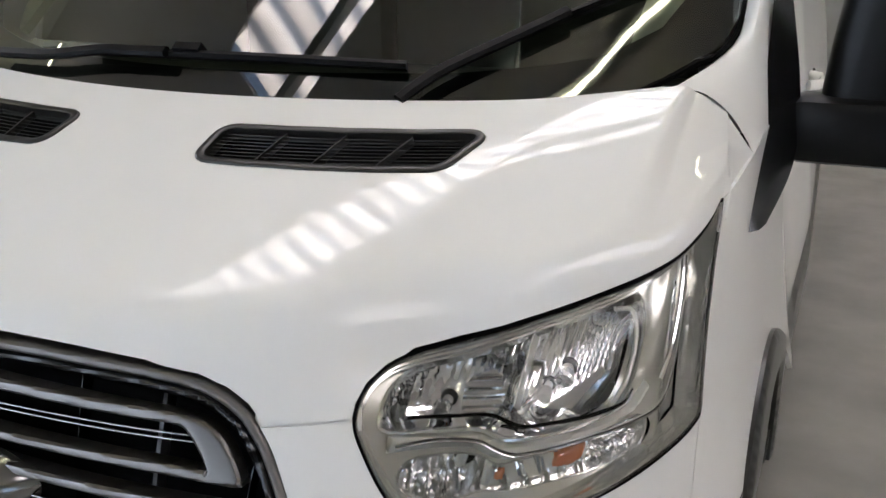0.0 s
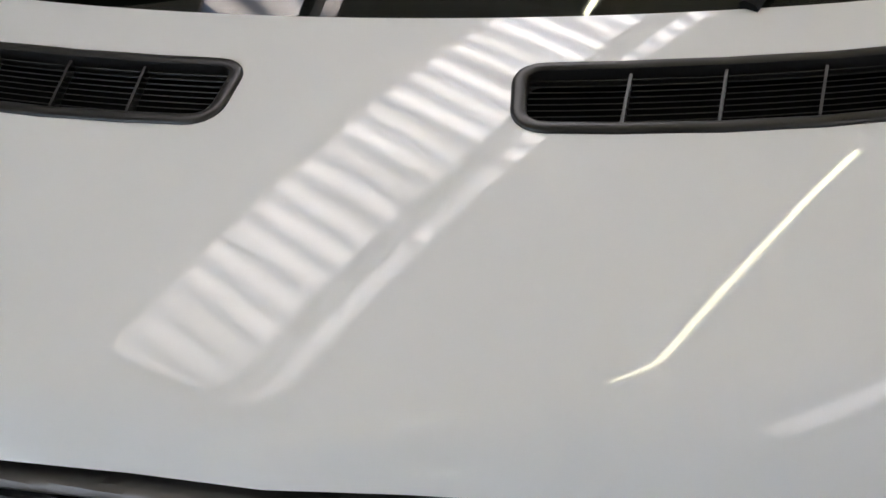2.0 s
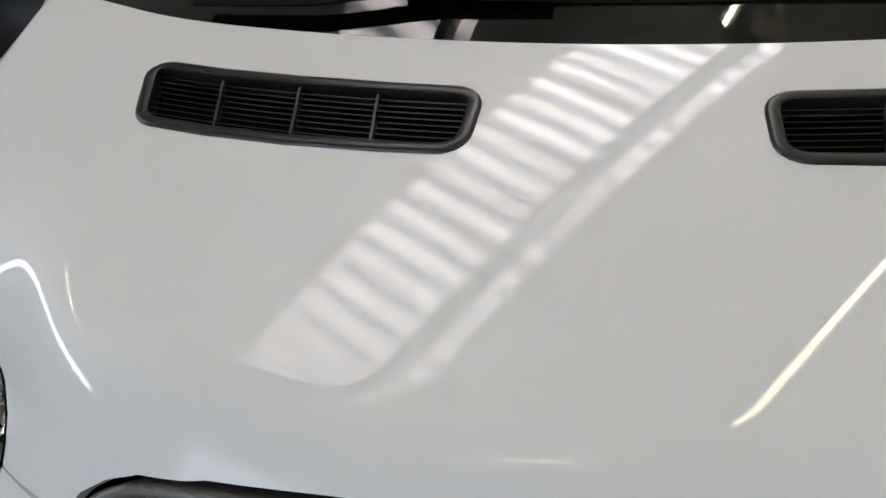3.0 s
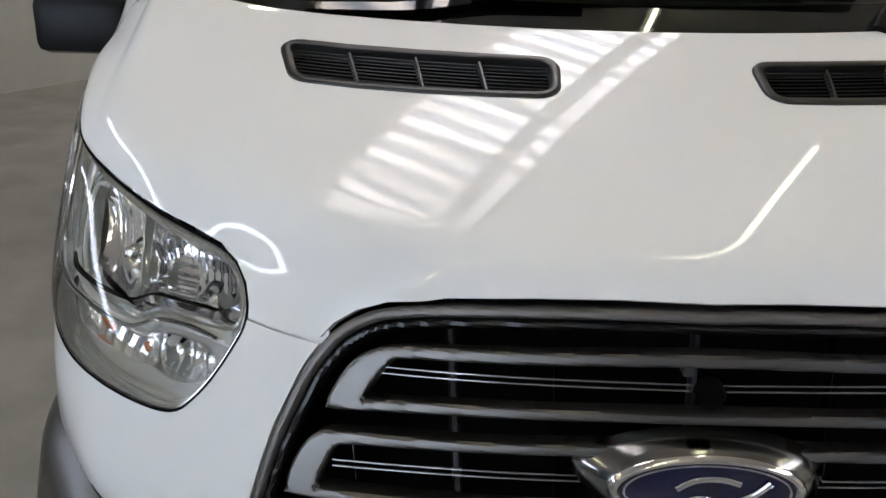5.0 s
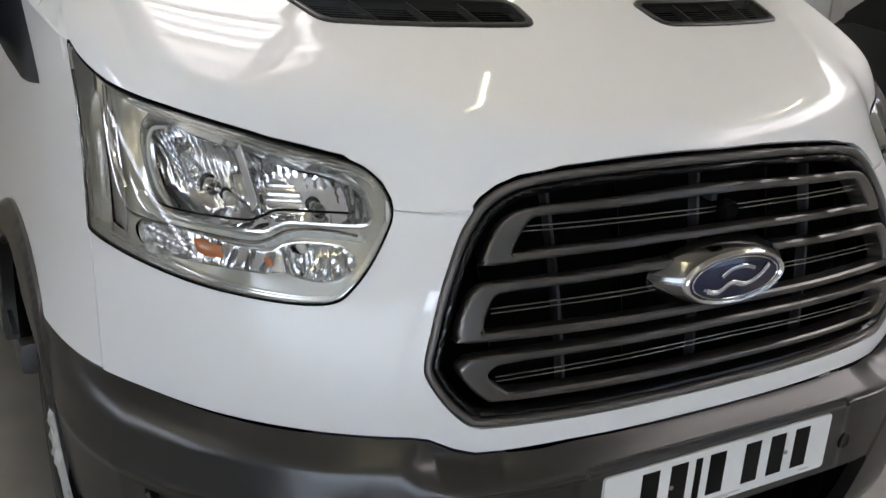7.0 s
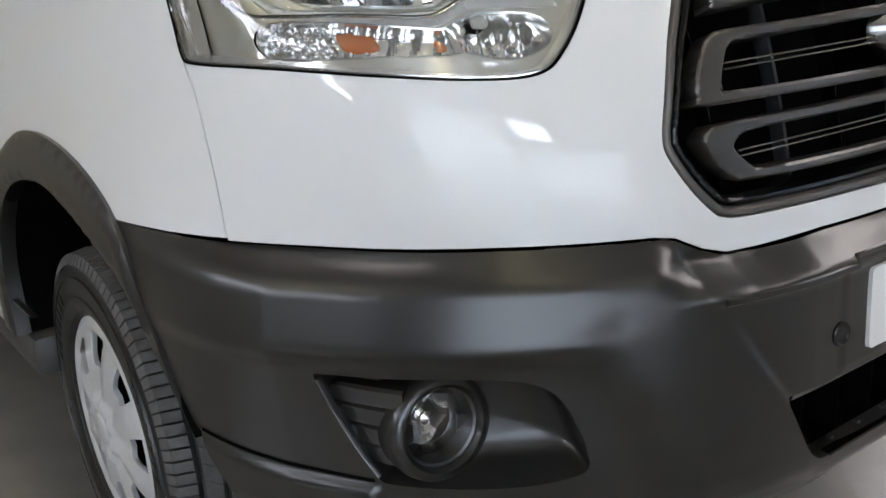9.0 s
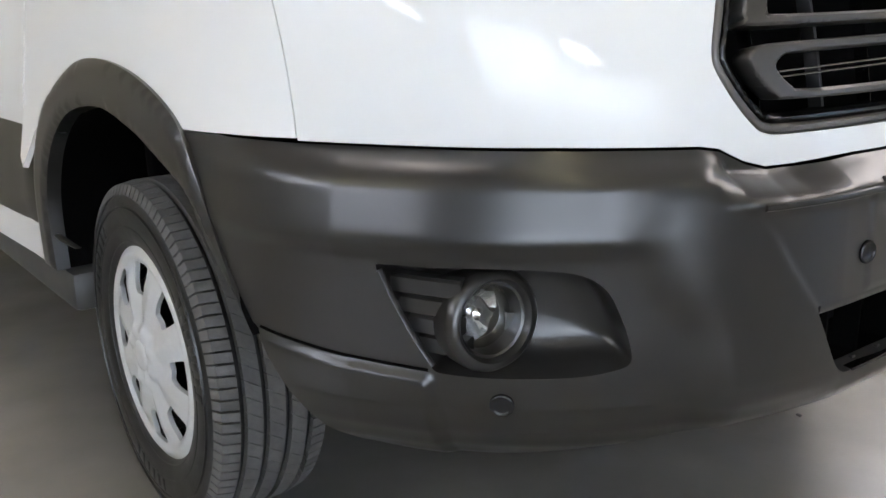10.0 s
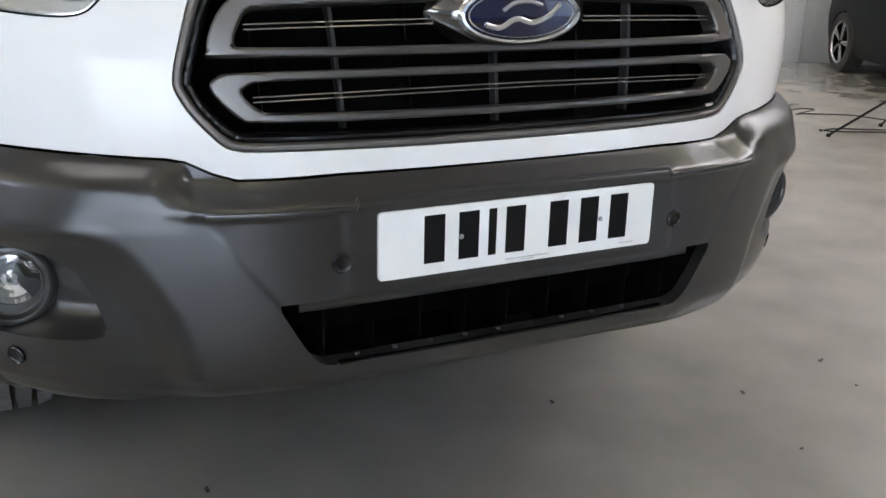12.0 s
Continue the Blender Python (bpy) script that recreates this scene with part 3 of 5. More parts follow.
TUBE_GLOW = glowing("fluorescent_tube", (1, .97, .64), 2.0)
for v in (-6.5, -2.6, 1.0, 5.0):
    tube_light(v, .08)
for v in (-5.0, 3.0):
    tube_light(v, 3.4)
    tube_light(v, -4.4)
    tube_light(v + 1.0, -5.9)

# ---- the van ----
van = thing("panel_van", "white panel van with black bumper, parked on concrete floor", "van")


def mirrored(points):
    """A closed outline from its half, which runs from the middle round to the middle."""
    p = np.array(points, float)
    return np.concatenate([p, (p * (-1, 1))[::-1][(1 if p[-1][0] == 0 else 0):(-1 if p[0][0] == 0 else None)]])


LAMP_LINE = rounded([(1.157, 1.336), (1.066, 1.31), (.981, 1.288), (.908, 1.275), (.821, 1.26), (.756, 1.247), (.706, 1.235), (.657, 1.224), (.604, 1.214), (.578, 1.205),
                     (.56, 1.188), (.553, 1.166), (.556, 1.143), (.575, 1.113), (.602, 1.078), (.63, 1.05), (.655, 1.032), (.69, 1.026), (.75, 1.029), (.83, 1.038), (.929, 1.049),
                     (1.017, 1.056), (1.105, 1.061), (1.126, 1.07), (1.132, 1.11), (1.141, 1.2), (1.15, 1.27)], 4)
GRILLE_LINE = rounded(mirrored([(0, 1.224), (.1, 1.223), (.2, 1.219), (.3, 1.212), (.365, 1.202), (.4, 1.189), (.428, 1.171), (.444, 1.155), (.467, 1.125), (.49, 1.083), (.509, 1.043),
                                (.53, .985), (.541, .945), (.536, .92), (.51, .882), (.478, .85), (.458, .84), (.42, .836), (.26, .835), (0, .834)]), 4)


def grown(poly, by):
    """An outline moved outwards by a distance (inwards if negative)."""
    p = np.array(poly, float)
    d = np.roll(p, -1, axis=0) - np.roll(p, 1, axis=0)
    d /= np.linalg.norm(d, axis=1)[:, None] + 1e-12
    n = np.stack([d[:, 1], -d[:, 0]], 1)
    area = (p[:, 0] * np.roll(p[:, 1], -1) - np.roll(p[:, 0], -1) * p[:, 1]).sum()
    return p + n * (by if area > 0 else -by)


def flip(poly):
    return np.array(poly, float) * (-1, 1)


# white front panel under the bonnet line, between the fenders
half = [(0, DARK_TOP[0][1] + .004)] + [(u, z + .004) for u, z in DARK_TOP[1:-1]] + [(1.07, .846), (1.11, 1.03), (1.125, 1.075), (.8, 1.15), (.56, 1.152), (.5, 1.150), (.447, 1.149), (.3, 1.18), (0, 1.18)]
link("front_panel", *patch(skin, mirrored(half), [GRILLE_LINE, LAMP_LINE, flip(LAMP_LINE)], .012), PAINT, van, "glossy white front panel round grille and lamps")

# bonnet: its lip hangs down between grille and lamps, its deck runs back to the windscreen
u_fine = np.linspace(0, 1.4, 600)
x_fine = top_at(u_fine)[:, 0]


def rear_y(x):
    return .541 + .335 * np.abs(x) ** 2


def bonnet_at(u, s):
    u, s = np.atleast_1d(np.asarray(u, float)), np.atleast_1d(np.asarray(s, float))
    a = np.abs(u)
    t, tz = top_at(a), topz_at(a)
    low = skin(a, tz + np.minimum(s, 0))
    y = t[:, 1] + np.maximum(s, 0)
    z = hood_z(t[:, 0], y) + (tz - hood_z(t[:, 0], t[:, 1])) * np.exp(-np.maximum(s, 0) / .08)
    p = np.where((s < 0)[:, None], low, np.stack([t[:, 0], y, z], 1))
    p[:, 0] *= np.where(u < 0, -1, 1)
    return p


def on_bonnet(x, y):
    """Bonnet coordinates (u, s) of plan places."""
    x, y = np.atleast_1d(np.asarray(x, float)), np.atleast_1d(np.asarray(y, float))
    u = np.interp(np.abs(x), x_fine, u_fine)
    return np.stack([np.where(x < 0, -u, u), y - top_at(u)[:, 1]], 1)


def lip(line):
    return [(u, z - float(topz_at(abs(u))[0])) for u, z in line]


front = lip([(0, 1.229), (.1, 1.228), (.2, 1.224), (.3, 1.217), (.367, 1.207), (.403, 1.193), (.431, 1.175), (.448, 1.1565), (.5, 1.1535), (.550, 1.1535), (.5505, 1.168),
             (.5575, 1.189), (.576, 1.2062), (.6035, 1.2155), (.656, 1.2255), (.706, 1.2365), (.756, 1.2485), (.82, 1.2615), (.908, 1.2765), (.98, 1.2895), (1.0655, 1.3115), (1.155, 1.3372)])
side = on_bonnet([.895, .882, .84, .796], [.70, .785, .77, .747]).tolist()
back_x = np.linspace(.78, 0, 24)
rear = on_bonnet(back_x, rear_y(back_x)).tolist()
VENT_IN = filleted([(.158, .362), (.154, .441), (.25, .453), (.352, .471), (.46, .497), (.550, .526), (.521, .428), (.43, .401), (.337, .381), (.24, .368)], .020)
VENT_CUT = grown(VENT_IN, .007)
vent_hole = on_bonnet(VENT_CUT[:, 0], VENT_CUT[:, 1])
link("bonnet", *patch(bonnet_at, mirrored(front + side + rear), [vent_hole, flip(vent_hole)], .009), PAINT, van, "glossy white bonnet with two black air vents")


def deck(x, y):
    """The bonnet's face over a plan place."""
    c = on_bonnet(x, y)
    return bonnet_at(c[:, 0], c[:, 1])


def bonnet_vent(sign):
    def face(x, y):
        return deck(sign * np.asarray(x), y)

    ring = part_of(van, "air_vent", collar(face, VENT_IN, [(.0155, .004), (.0155, -.0005), (.0140, -.0030), (.0115, -.0042), (.0035, -.0040), (.0010, -.0026), (.0004, .0005), (0, .018)], .006), VENT_GREY, "dark grey slatted bonnet air vent")
    part_of(ring, "tray", patch(face, grown(VENT_IN, .006), [], .03, -.026, lift=-.032), DEEP_BLACK)
    for i in range(8):
        t = (i + .75) / 8.4
        xs = np.linspace(.157, .549 - .026 * t, 24)
        ys = (.441 - .080 * t) + (xs - .16) * .085 + np.maximum(xs - .16, 0) ** 2 * .33
        part_of(ring, "slat", sweep(face(xs, ys) - (0, 0, .004), [(-.0005, .0004), (0, .0007), (.0005, .0004), (.0005, -.0006), (-.0005, -.0006)]), SLAT)
    for (xt, yt), (xb, yb) in (((.257, .452), (.246, .368)), ((.352, .470), (.337, .386)), ((.453, .492), (.431, .404))):
        p = face(np.linspace(xt, xb, 6), np.linspace(yt, yb, 6))
        part_of(ring, "divider", sweep(p - (0, 0, .004), [(-.0015, .003), (.0015, .003), (.0015, -.01), (-.0015, -.01)]), VENT_GREY)


def part_of(parent, name, mesh, material, label="", smooth=True):
    ob = link(name, *mesh, material, parent, label, smooth)
    if parent is not None and parent is not van and parent.type == "MESH":
        ob.parent = parent
    return ob


bonnet_vent(1)
bonnet_vent(-1)

# white backing added behind the seam under the bonnet's lip, so it reads grey
for sign in (1, -1):
    part_of(van, "seam_backing", patch(lambda u, z, s=sign: skin(s * np.asarray(u), z), [(.440, 1.140), (.566, 1.140), (.560, 1.166), (.440, 1.166)], [], .02, .004, lift=-.006), PAINT)

# fenders
ARCH_OUT = [(.62, .846), (.70, .885), (.80, .916), (.90, .934), (1.0, .941), (1.10, .933), (1.2, .90), (1.3, .848), (1.38, .783), (1.45, .70)]


def u_at(y, z):
    us = np.linspace(.6, 3.0, 700)
    return float(np.interp(y, skin(us, np.full(700, z))[:, 1], us))


def fender(sign):
    arch = [(u_at(y, z), z) for y, z in ARCH_OUT]
    top = [(u_at(1.49, .9), .72)] + [(u_at(1.50, 1.3), 1.38)] + [(u_at(y, 1.3), float(topz_at(u_at(y, 1.3))[0])) for y in (1.2, 1.0, .85, .72, .64)]
    line = [(1.073, .849), (u_at(.5, .84), .848)] + arch + top + [(1.158, 1.333), (1.151, 1.27), (1.143, 1.2), (1.134, 1.11), (1.129, 1.072), (1.113, 1.03)]
    f = part_of(van, "fender", patch(lambda u, z: skin(sign * np.asarray(u), z), line, [], .02), PAINT, "white front fender")
    return f


fender(1)
fender(-1)

# dark bumper
INTAKE = rounded([(.0, .613), (.2, .613), (.38, .612), (.404, .608), (.392, .58), (.362, .525), (.34, .503), (.31, .499), (.2, .500), (0, .500)], 3, False)
FOG_LINE = rounded([(.944, .692), (.925, .64), (.90, .59), (.880, .556), (.86, .549), (.80, .546), (.73, .547), (.682, .553), (.658, .565), (.663, .60), (.675, .635), (.69, .666), (.715, .686), (.75, .694), (.80, .697), (.87, .697), (.93, .698)], 4)
line = [(0, .797)] + DARK_TOP[1:-1] + [(u_at(.52, .84), .8445), (u_at(.64, .84), .8445)] + [(u_at(y, .84), z) for y, z in ((.65, .77), (.60, .71), (.53, .645), (.475, .59))]
line += [(1.147, .575), (1.129, .537), (1.095, .486), (1.055, .437), (1.015, .412), (.95, .397), (.88, .393), (.8, .400), (.7, .418), (.6, .435), (.5, .448), (.36, .456), (.2, .460), (0, .460)]
link("bumper", *patch(bumper_at, mirrored(line), [mirrored(INTAKE.tolist()), FOG_LINE, flip(FOG_LINE)], .0048, .03), PLASTIC, van, "matt black grained plastic bumper")

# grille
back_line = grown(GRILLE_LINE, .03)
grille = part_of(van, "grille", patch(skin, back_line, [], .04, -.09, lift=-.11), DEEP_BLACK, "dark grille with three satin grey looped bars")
part_of(grille, "grille_frame", patch(skin, grown(GRILLE_LINE, -.001), [grown(GRILLE_LINE, -.0135)], .0030, .05, (.0060, .005), lift=-.004), FRAME_GREY, "satin dark grey surround")
part_of(grille, "inner_lip", patch(skin, grown(GRILLE_LINE, -.0125), [grown(GRILLE_LINE, -.028)], .0045, .06, (.012, .010), lift=-.012), SMOOTH_BLACK, "black inner lip")
LOOPS = [([(0, 1.177), (.05, 1.176), (.294, 1.166), (.36, 1.160), (.390, 1.151), (.413, 1.131), (.433, 1.098), (.434, 1.090), (.426, 1.085), (.3, 1.093), (0, 1.099)],
          [(0, 1.1655), (.05, 1.165), (.294, 1.155), (.345, 1.152), (.361, 1.147), (.376, 1.131), (.394, 1.104), (.393, 1.099), (.386, 1.098), (.3, 1.103), (0, 1.108)]),
         ([(0, 1.069), (.1, 1.068), (.3, 1.062), (.417, 1.059), (.449, 1.053), (.471, 1.028), (.484, .998), (.484, .985), (.474, .978), (.3, .977), (0, .977)],
          [(0, 1.058), (.1, 1.058), (.3, 1.052), (.40, 1.048), (.425, 1.043), (.437, 1.028), (.448, 1.003), (.447, .992), (.438, .988), (.3, .987), (0, .987)]),
         ([(0, .956), (.1, .956), (.3, .955), (.452, .953), (.477, .947), (.486, .938), (.482, .926), (.466, .906), (.442, .887), (.42, .884), (.3, .882), (0, .881)],
          [(0, .946), (.1, .946), (.3, .945), (.41, .943), (.436, .936), (.444, .925), (.434, .911), (.415, .897), (.40, .893), (.3, .891), (0, .890)])]
for outer, hole in LOOPS:
    part_of(grille, "grille_loop", patch(skin, grown(rounded(mirrored(outer), 3), .0012) - (0, .002), [grown(rounded(mirrored(hole), 3), -.0020) - (0, .002)], .0028, .03, (.0045, .0035), lift=.001), SATIN, "satin grey looped bar")
for z, reach in ((1.134, .372), (1.022, .43), (.919, .425)):
    for dz in (-.0035, .0035):
        u = np.linspace(-reach, reach, 40)
        p = skin(u, np.full(40, z + dz) - .006 * (np.abs(u) / .4) ** 2)
        part_of(grille, "thin_bar", sweep(p + (0, .008, 0), oval(.0014, .0014, 8)), THIN_BAR)
for u, half in ((-.413, .0012), (-.283, .006), (-.163, .0012), (0, .006), (.163, .0012), (.283, .006), (.413, .0012)):
    z = np.linspace(.85, 1.205, 10)
    p = skin(np.full(10, u) * (1 - .25 * (1.03 - z)), z) + (0, .074, 0)
    part_of(grille, "rib", sweep(p, oval(half, .012, 6), up=(0, -1, 0)), RIB_GREY if half > .005 else SMOOTH_BLACK)


def axis_pose(place, axis, up=(0, 0, 1)):
    """A pose whose x axis points along the given axis."""
    x = Vector(axis).normalized()
    y = Vector(up).cross(x).normalized()
    z = x.cross(y)
    m = Matrix((x, y, z)).transposed().to_4x4()
    m.translation = Vector(place)
    return m


def ellipse_loft(rows, n=64):
    """A body of upright ellipses: rows of (y, half width, half height, centre z)."""
    verts = [(a * math.cos(2 * math.pi * i / n), y, c + b * math.sin(2 * math.pi * i / n)) for y, a, b, c in rows for i in range(n)]
    faces = [(r * n + i, r * n + (i + 1) % n, (r + 1) * n + (i + 1) % n, (r + 1) * n + i) for r in range(len(rows) - 1) for i in range(n)]
    return verts, facing(verts, faces, (0, .2, rows[0][3]))


# badge: a chrome-rimmed oval on a silver mount
BZ = 1.032
badge = part_of(van, "badge", ellipse_loft([(-.015, .150, .058, BZ), (-.028, .142, .055, BZ), (-.046, .124, .050, BZ), (-.056, .114, .047, BZ), (-.058, .110, .046, BZ)]), BADGE_MOUNT, "oval blue badge with chrome rim")
part_of(badge, "rim", ellipse_loft([(-.054, .113, .0470, BZ), (-.061, .111, .0455, BZ), (-.064, .107, .0430, BZ), (-.0635, .102, .0395, BZ), (-.060, .099, .0375, BZ)]), CHROME, "chrome rim")
part_of(badge, "field", ellipse_loft([(-.0605, .100, .038, BZ), (-.0625, .08, .031, BZ), (-.064, .045, .018, BZ), (-.0645, .001, .0005, BZ)]), BLUE, "dark blue enamel field")
part_of(badge, "inner_line", ellipse_loft([(-.0612, .0955, .0360, BZ), (-.0626, .0945, .0353, BZ), (-.0626, .0930, .0345, BZ), (-.0614, .0920, .0338, BZ)]), BADGE_SILVER)
for pts, w in (([(-.066, -.014), (-.040, -.019), (-.012, -.006), (.018, -.012), (.048, -.002), (.068, .016)], .0042), ([(-.036, .006), (-.016, .018), (.012, .020), (.034, .014)], .0036)):
    line = rounded(pts, 6, False)
    part_of(badge, "swash", sweep([(x, -.0655 + .2 * x * x, BZ + z) for x, z in line], oval(w, .0022, 8), up=(0, -1, 0)), BADGE_SILVER, "plain silver swash")
cam_eye = part_of(van, "grille_camera", turned([(0, .0), (.0, .017), (.014, .017), (.018, .014), (.018, .0)], 24, axis_pose((0, -.012, 1.135), (0, -1, 0))), DEEP_BLACK, "round black camera eye in the grille")
part_of(cam_eye, "bracket", box((-.030, -.012, 1.150), (-.018, .01, 1.165), bevel=.002), RIB_GREY)

# number plate
PLATE_Y, PLATE_Z = -.103, .69
plate = part_of(van, "number_plate", patch(lambda a, b: np.stack([a, np.full(len(a), PLATE_Y), PLATE_Z + b], 1),
                [(x * .26 + dx, z * .0555 + dz) for x, z, c in ((1, 1, ((0, -.006), (-.002, -.002), (-.006, 0))), (-1, 1, ((.006, 0), (.002, -.002), (0, -.006))),
                 (-1, -1, ((0, .006), (.002, .002), (.006, 0))), (1, -1, ((-.006, 0), (-.002, .002), (0, .006)))) for dx, dz in c], [], .06, .006), PLATE_WHITE, "white number plate with plain black bars")


def flat_bar(x0, x1, z0, z1, material, name="bar"):
    part_of(plate, name, box((x0, PLATE_Y - .0012, PLATE_Z + z0), (x1, PLATE_Y + .001, PLATE_Z + z1)), material, smooth=False)


at = -.190
for wide, gap in ((.05, .011), (.05, .011), (.014, .011), (.05, .033), (.05, .011), (.05, .011), (.05, 0)):
    inset = .007 if wide > .02 else 0
    flat_bar(at + inset, at + wide - inset, -.036, .043, PLATE_BLACK)
    at += wide + gap
flat_bar(-.035, .048, -.048, -.0462, FAINT_PRINT, "small_print")
flat_bar(-.005, .02, -.0515, -.0500, FAINT_PRINT, "small_print")
flat_bar(.195, .222, -.0475, -.0460, FAINT_PRINT, "small_print")
for x in (-.118, .150):
    part_of(plate, "screw", turned([(0, .0045), (.002, .004), (.0028, 0)], 14, axis_pose((x, PLATE_Y - .0005, PLATE_Z + .002), (0, -1, 0))), SCREW)


def outward(place, u, z):
    e = 1e-3
    a, b = place(u + e, z)[0] - place(u - e, z)[0], place(u, z + e)[0] - place(u, z - e)[0]
    n = np.cross(a, b)
    n /= np.linalg.norm(n)
    return n if n @ (place(u, z)[0] - (0, 2, .6)) > 0 else -n


def parking_sensor(u, z):
    p, n = bumper_at(u, z)[0], outward(bumper_at, u, z)
    m = axis_pose(p, n)
    s = part_of(van, "parking_sensor", turned([(-.004, .0165), (.0040, .0162), (.0052, .0145), (.0046, .0122), (.0035, .0112)], 28, m), SMOOTH_BLACK, "round black parking sensor")
    part_of(s, "face", turned([(.0036, .0113), (.0032, .010), (.0036, .0)], 24, m), SMOOTH_BLACK)


for u, z in ((.312, .671), (-.312, .671), (.80, .508), (-.80, .508)):
    parking_sensor(u, z)

# dark joint over the low lip, from the wheel arch to the fog lamp
for sign in (1, -1):
    u = np.linspace(.885, 1.142, 26)
    z = np.interp(u, [.88, 1.015, 1.15], [.553, .564, .580])
    part_of(van, "bumper_joint", sweep(bumper_at(sign * u, z) + normals_at(bumper_at, sign * u, z) * .001, oval(.0022, .0022, 8), up=(0, 0, 1)), DEEP_BLACK)

# raised step round the plate recess
for sign in (1, -1):
    u = np.concatenate([np.linspace(0, .286, 14), np.linspace(.292, .50, 12)])
    z = np.where(u < .29, .768, .757)
    p = bumper_at(sign * u, z)
    part_of(van, "bumper_bead", sweep(p, oval(.005, .004, 8), up=(0, -1, 0)), PLASTIC)

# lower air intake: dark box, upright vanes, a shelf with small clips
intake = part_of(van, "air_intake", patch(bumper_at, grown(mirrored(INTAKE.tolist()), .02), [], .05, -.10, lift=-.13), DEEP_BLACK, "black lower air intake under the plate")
for u in np.linspace(-.33, .33, 9):
    p = bumper_at(np.full(5, u), np.linspace(.50, .612, 5)) + (0, .055, 0)
    part_of(intake, "vane", sweep(p, [(-.002, -.02), (.002, -.02), (.002, .02), (-.002, .02)], up=(0, -1, 0)), DEEP_BLACK)
u = np.linspace(-.37, .37, 30)
part_of(intake, "upper_lip", sweep(bumper_at(u, np.full(30, .598)) + (0, .025, 0), oval(.004, .010, 8)), PLASTIC)
part_of(intake, "shelf", sweep(bumper_at(u * .85, np.full(30, .500)) + (0, .035, 0), [(-.035, .001), (.035, .001), (.035, -.003), (-.035, -.003)]), SMOOTH_BLACK)
for x in np.linspace(-.28, .30, 10):
    c = bumper_at(x, .505)[0] + (0, .022, 0)
    part_of(intake, "clip", box(c - (.004, .003, .003), c + (.004, .003, .001)), RIB_GREY, smooth=False)


# ---- headlamps ----
def band(upper, lower, per=5):
    return np.concatenate([rounded(upper, per, False), rounded(lower, per, False)[::-1]])


CHAMBER = rounded([(.599, 1.140), (.588, 1.156), (.595, 1.186), (.63, 1.209), (.70, 1.225), (.78, 1.245), (.85, 1.259), (.900, 1.261), (.936, 1.240), (.951, 1.20), (.943, 1.158),
                   (.915, 1.136), (.84, 1.130), (.757, 1.127), (.735, 1.133), (.709, 1.141), (.66, 1.140)], 4)
LOWER = rounded([(1.008, 1.090), (.985, 1.107), (.93, 1.110), (.85, 1.108), (.78, 1.100), (.745, 1.097), (.722, 1.107), (.690, 1.112), (.640, 1.108), (.622, 1.094), (.630, 1.074), (.665, 1.060), (.70, 1.062),
                 (.728, 1.070), (.76, 1.068), (.83, 1.070), (.90, 1.068), (.975, 1.066), (1.0, 1.072)], 4)


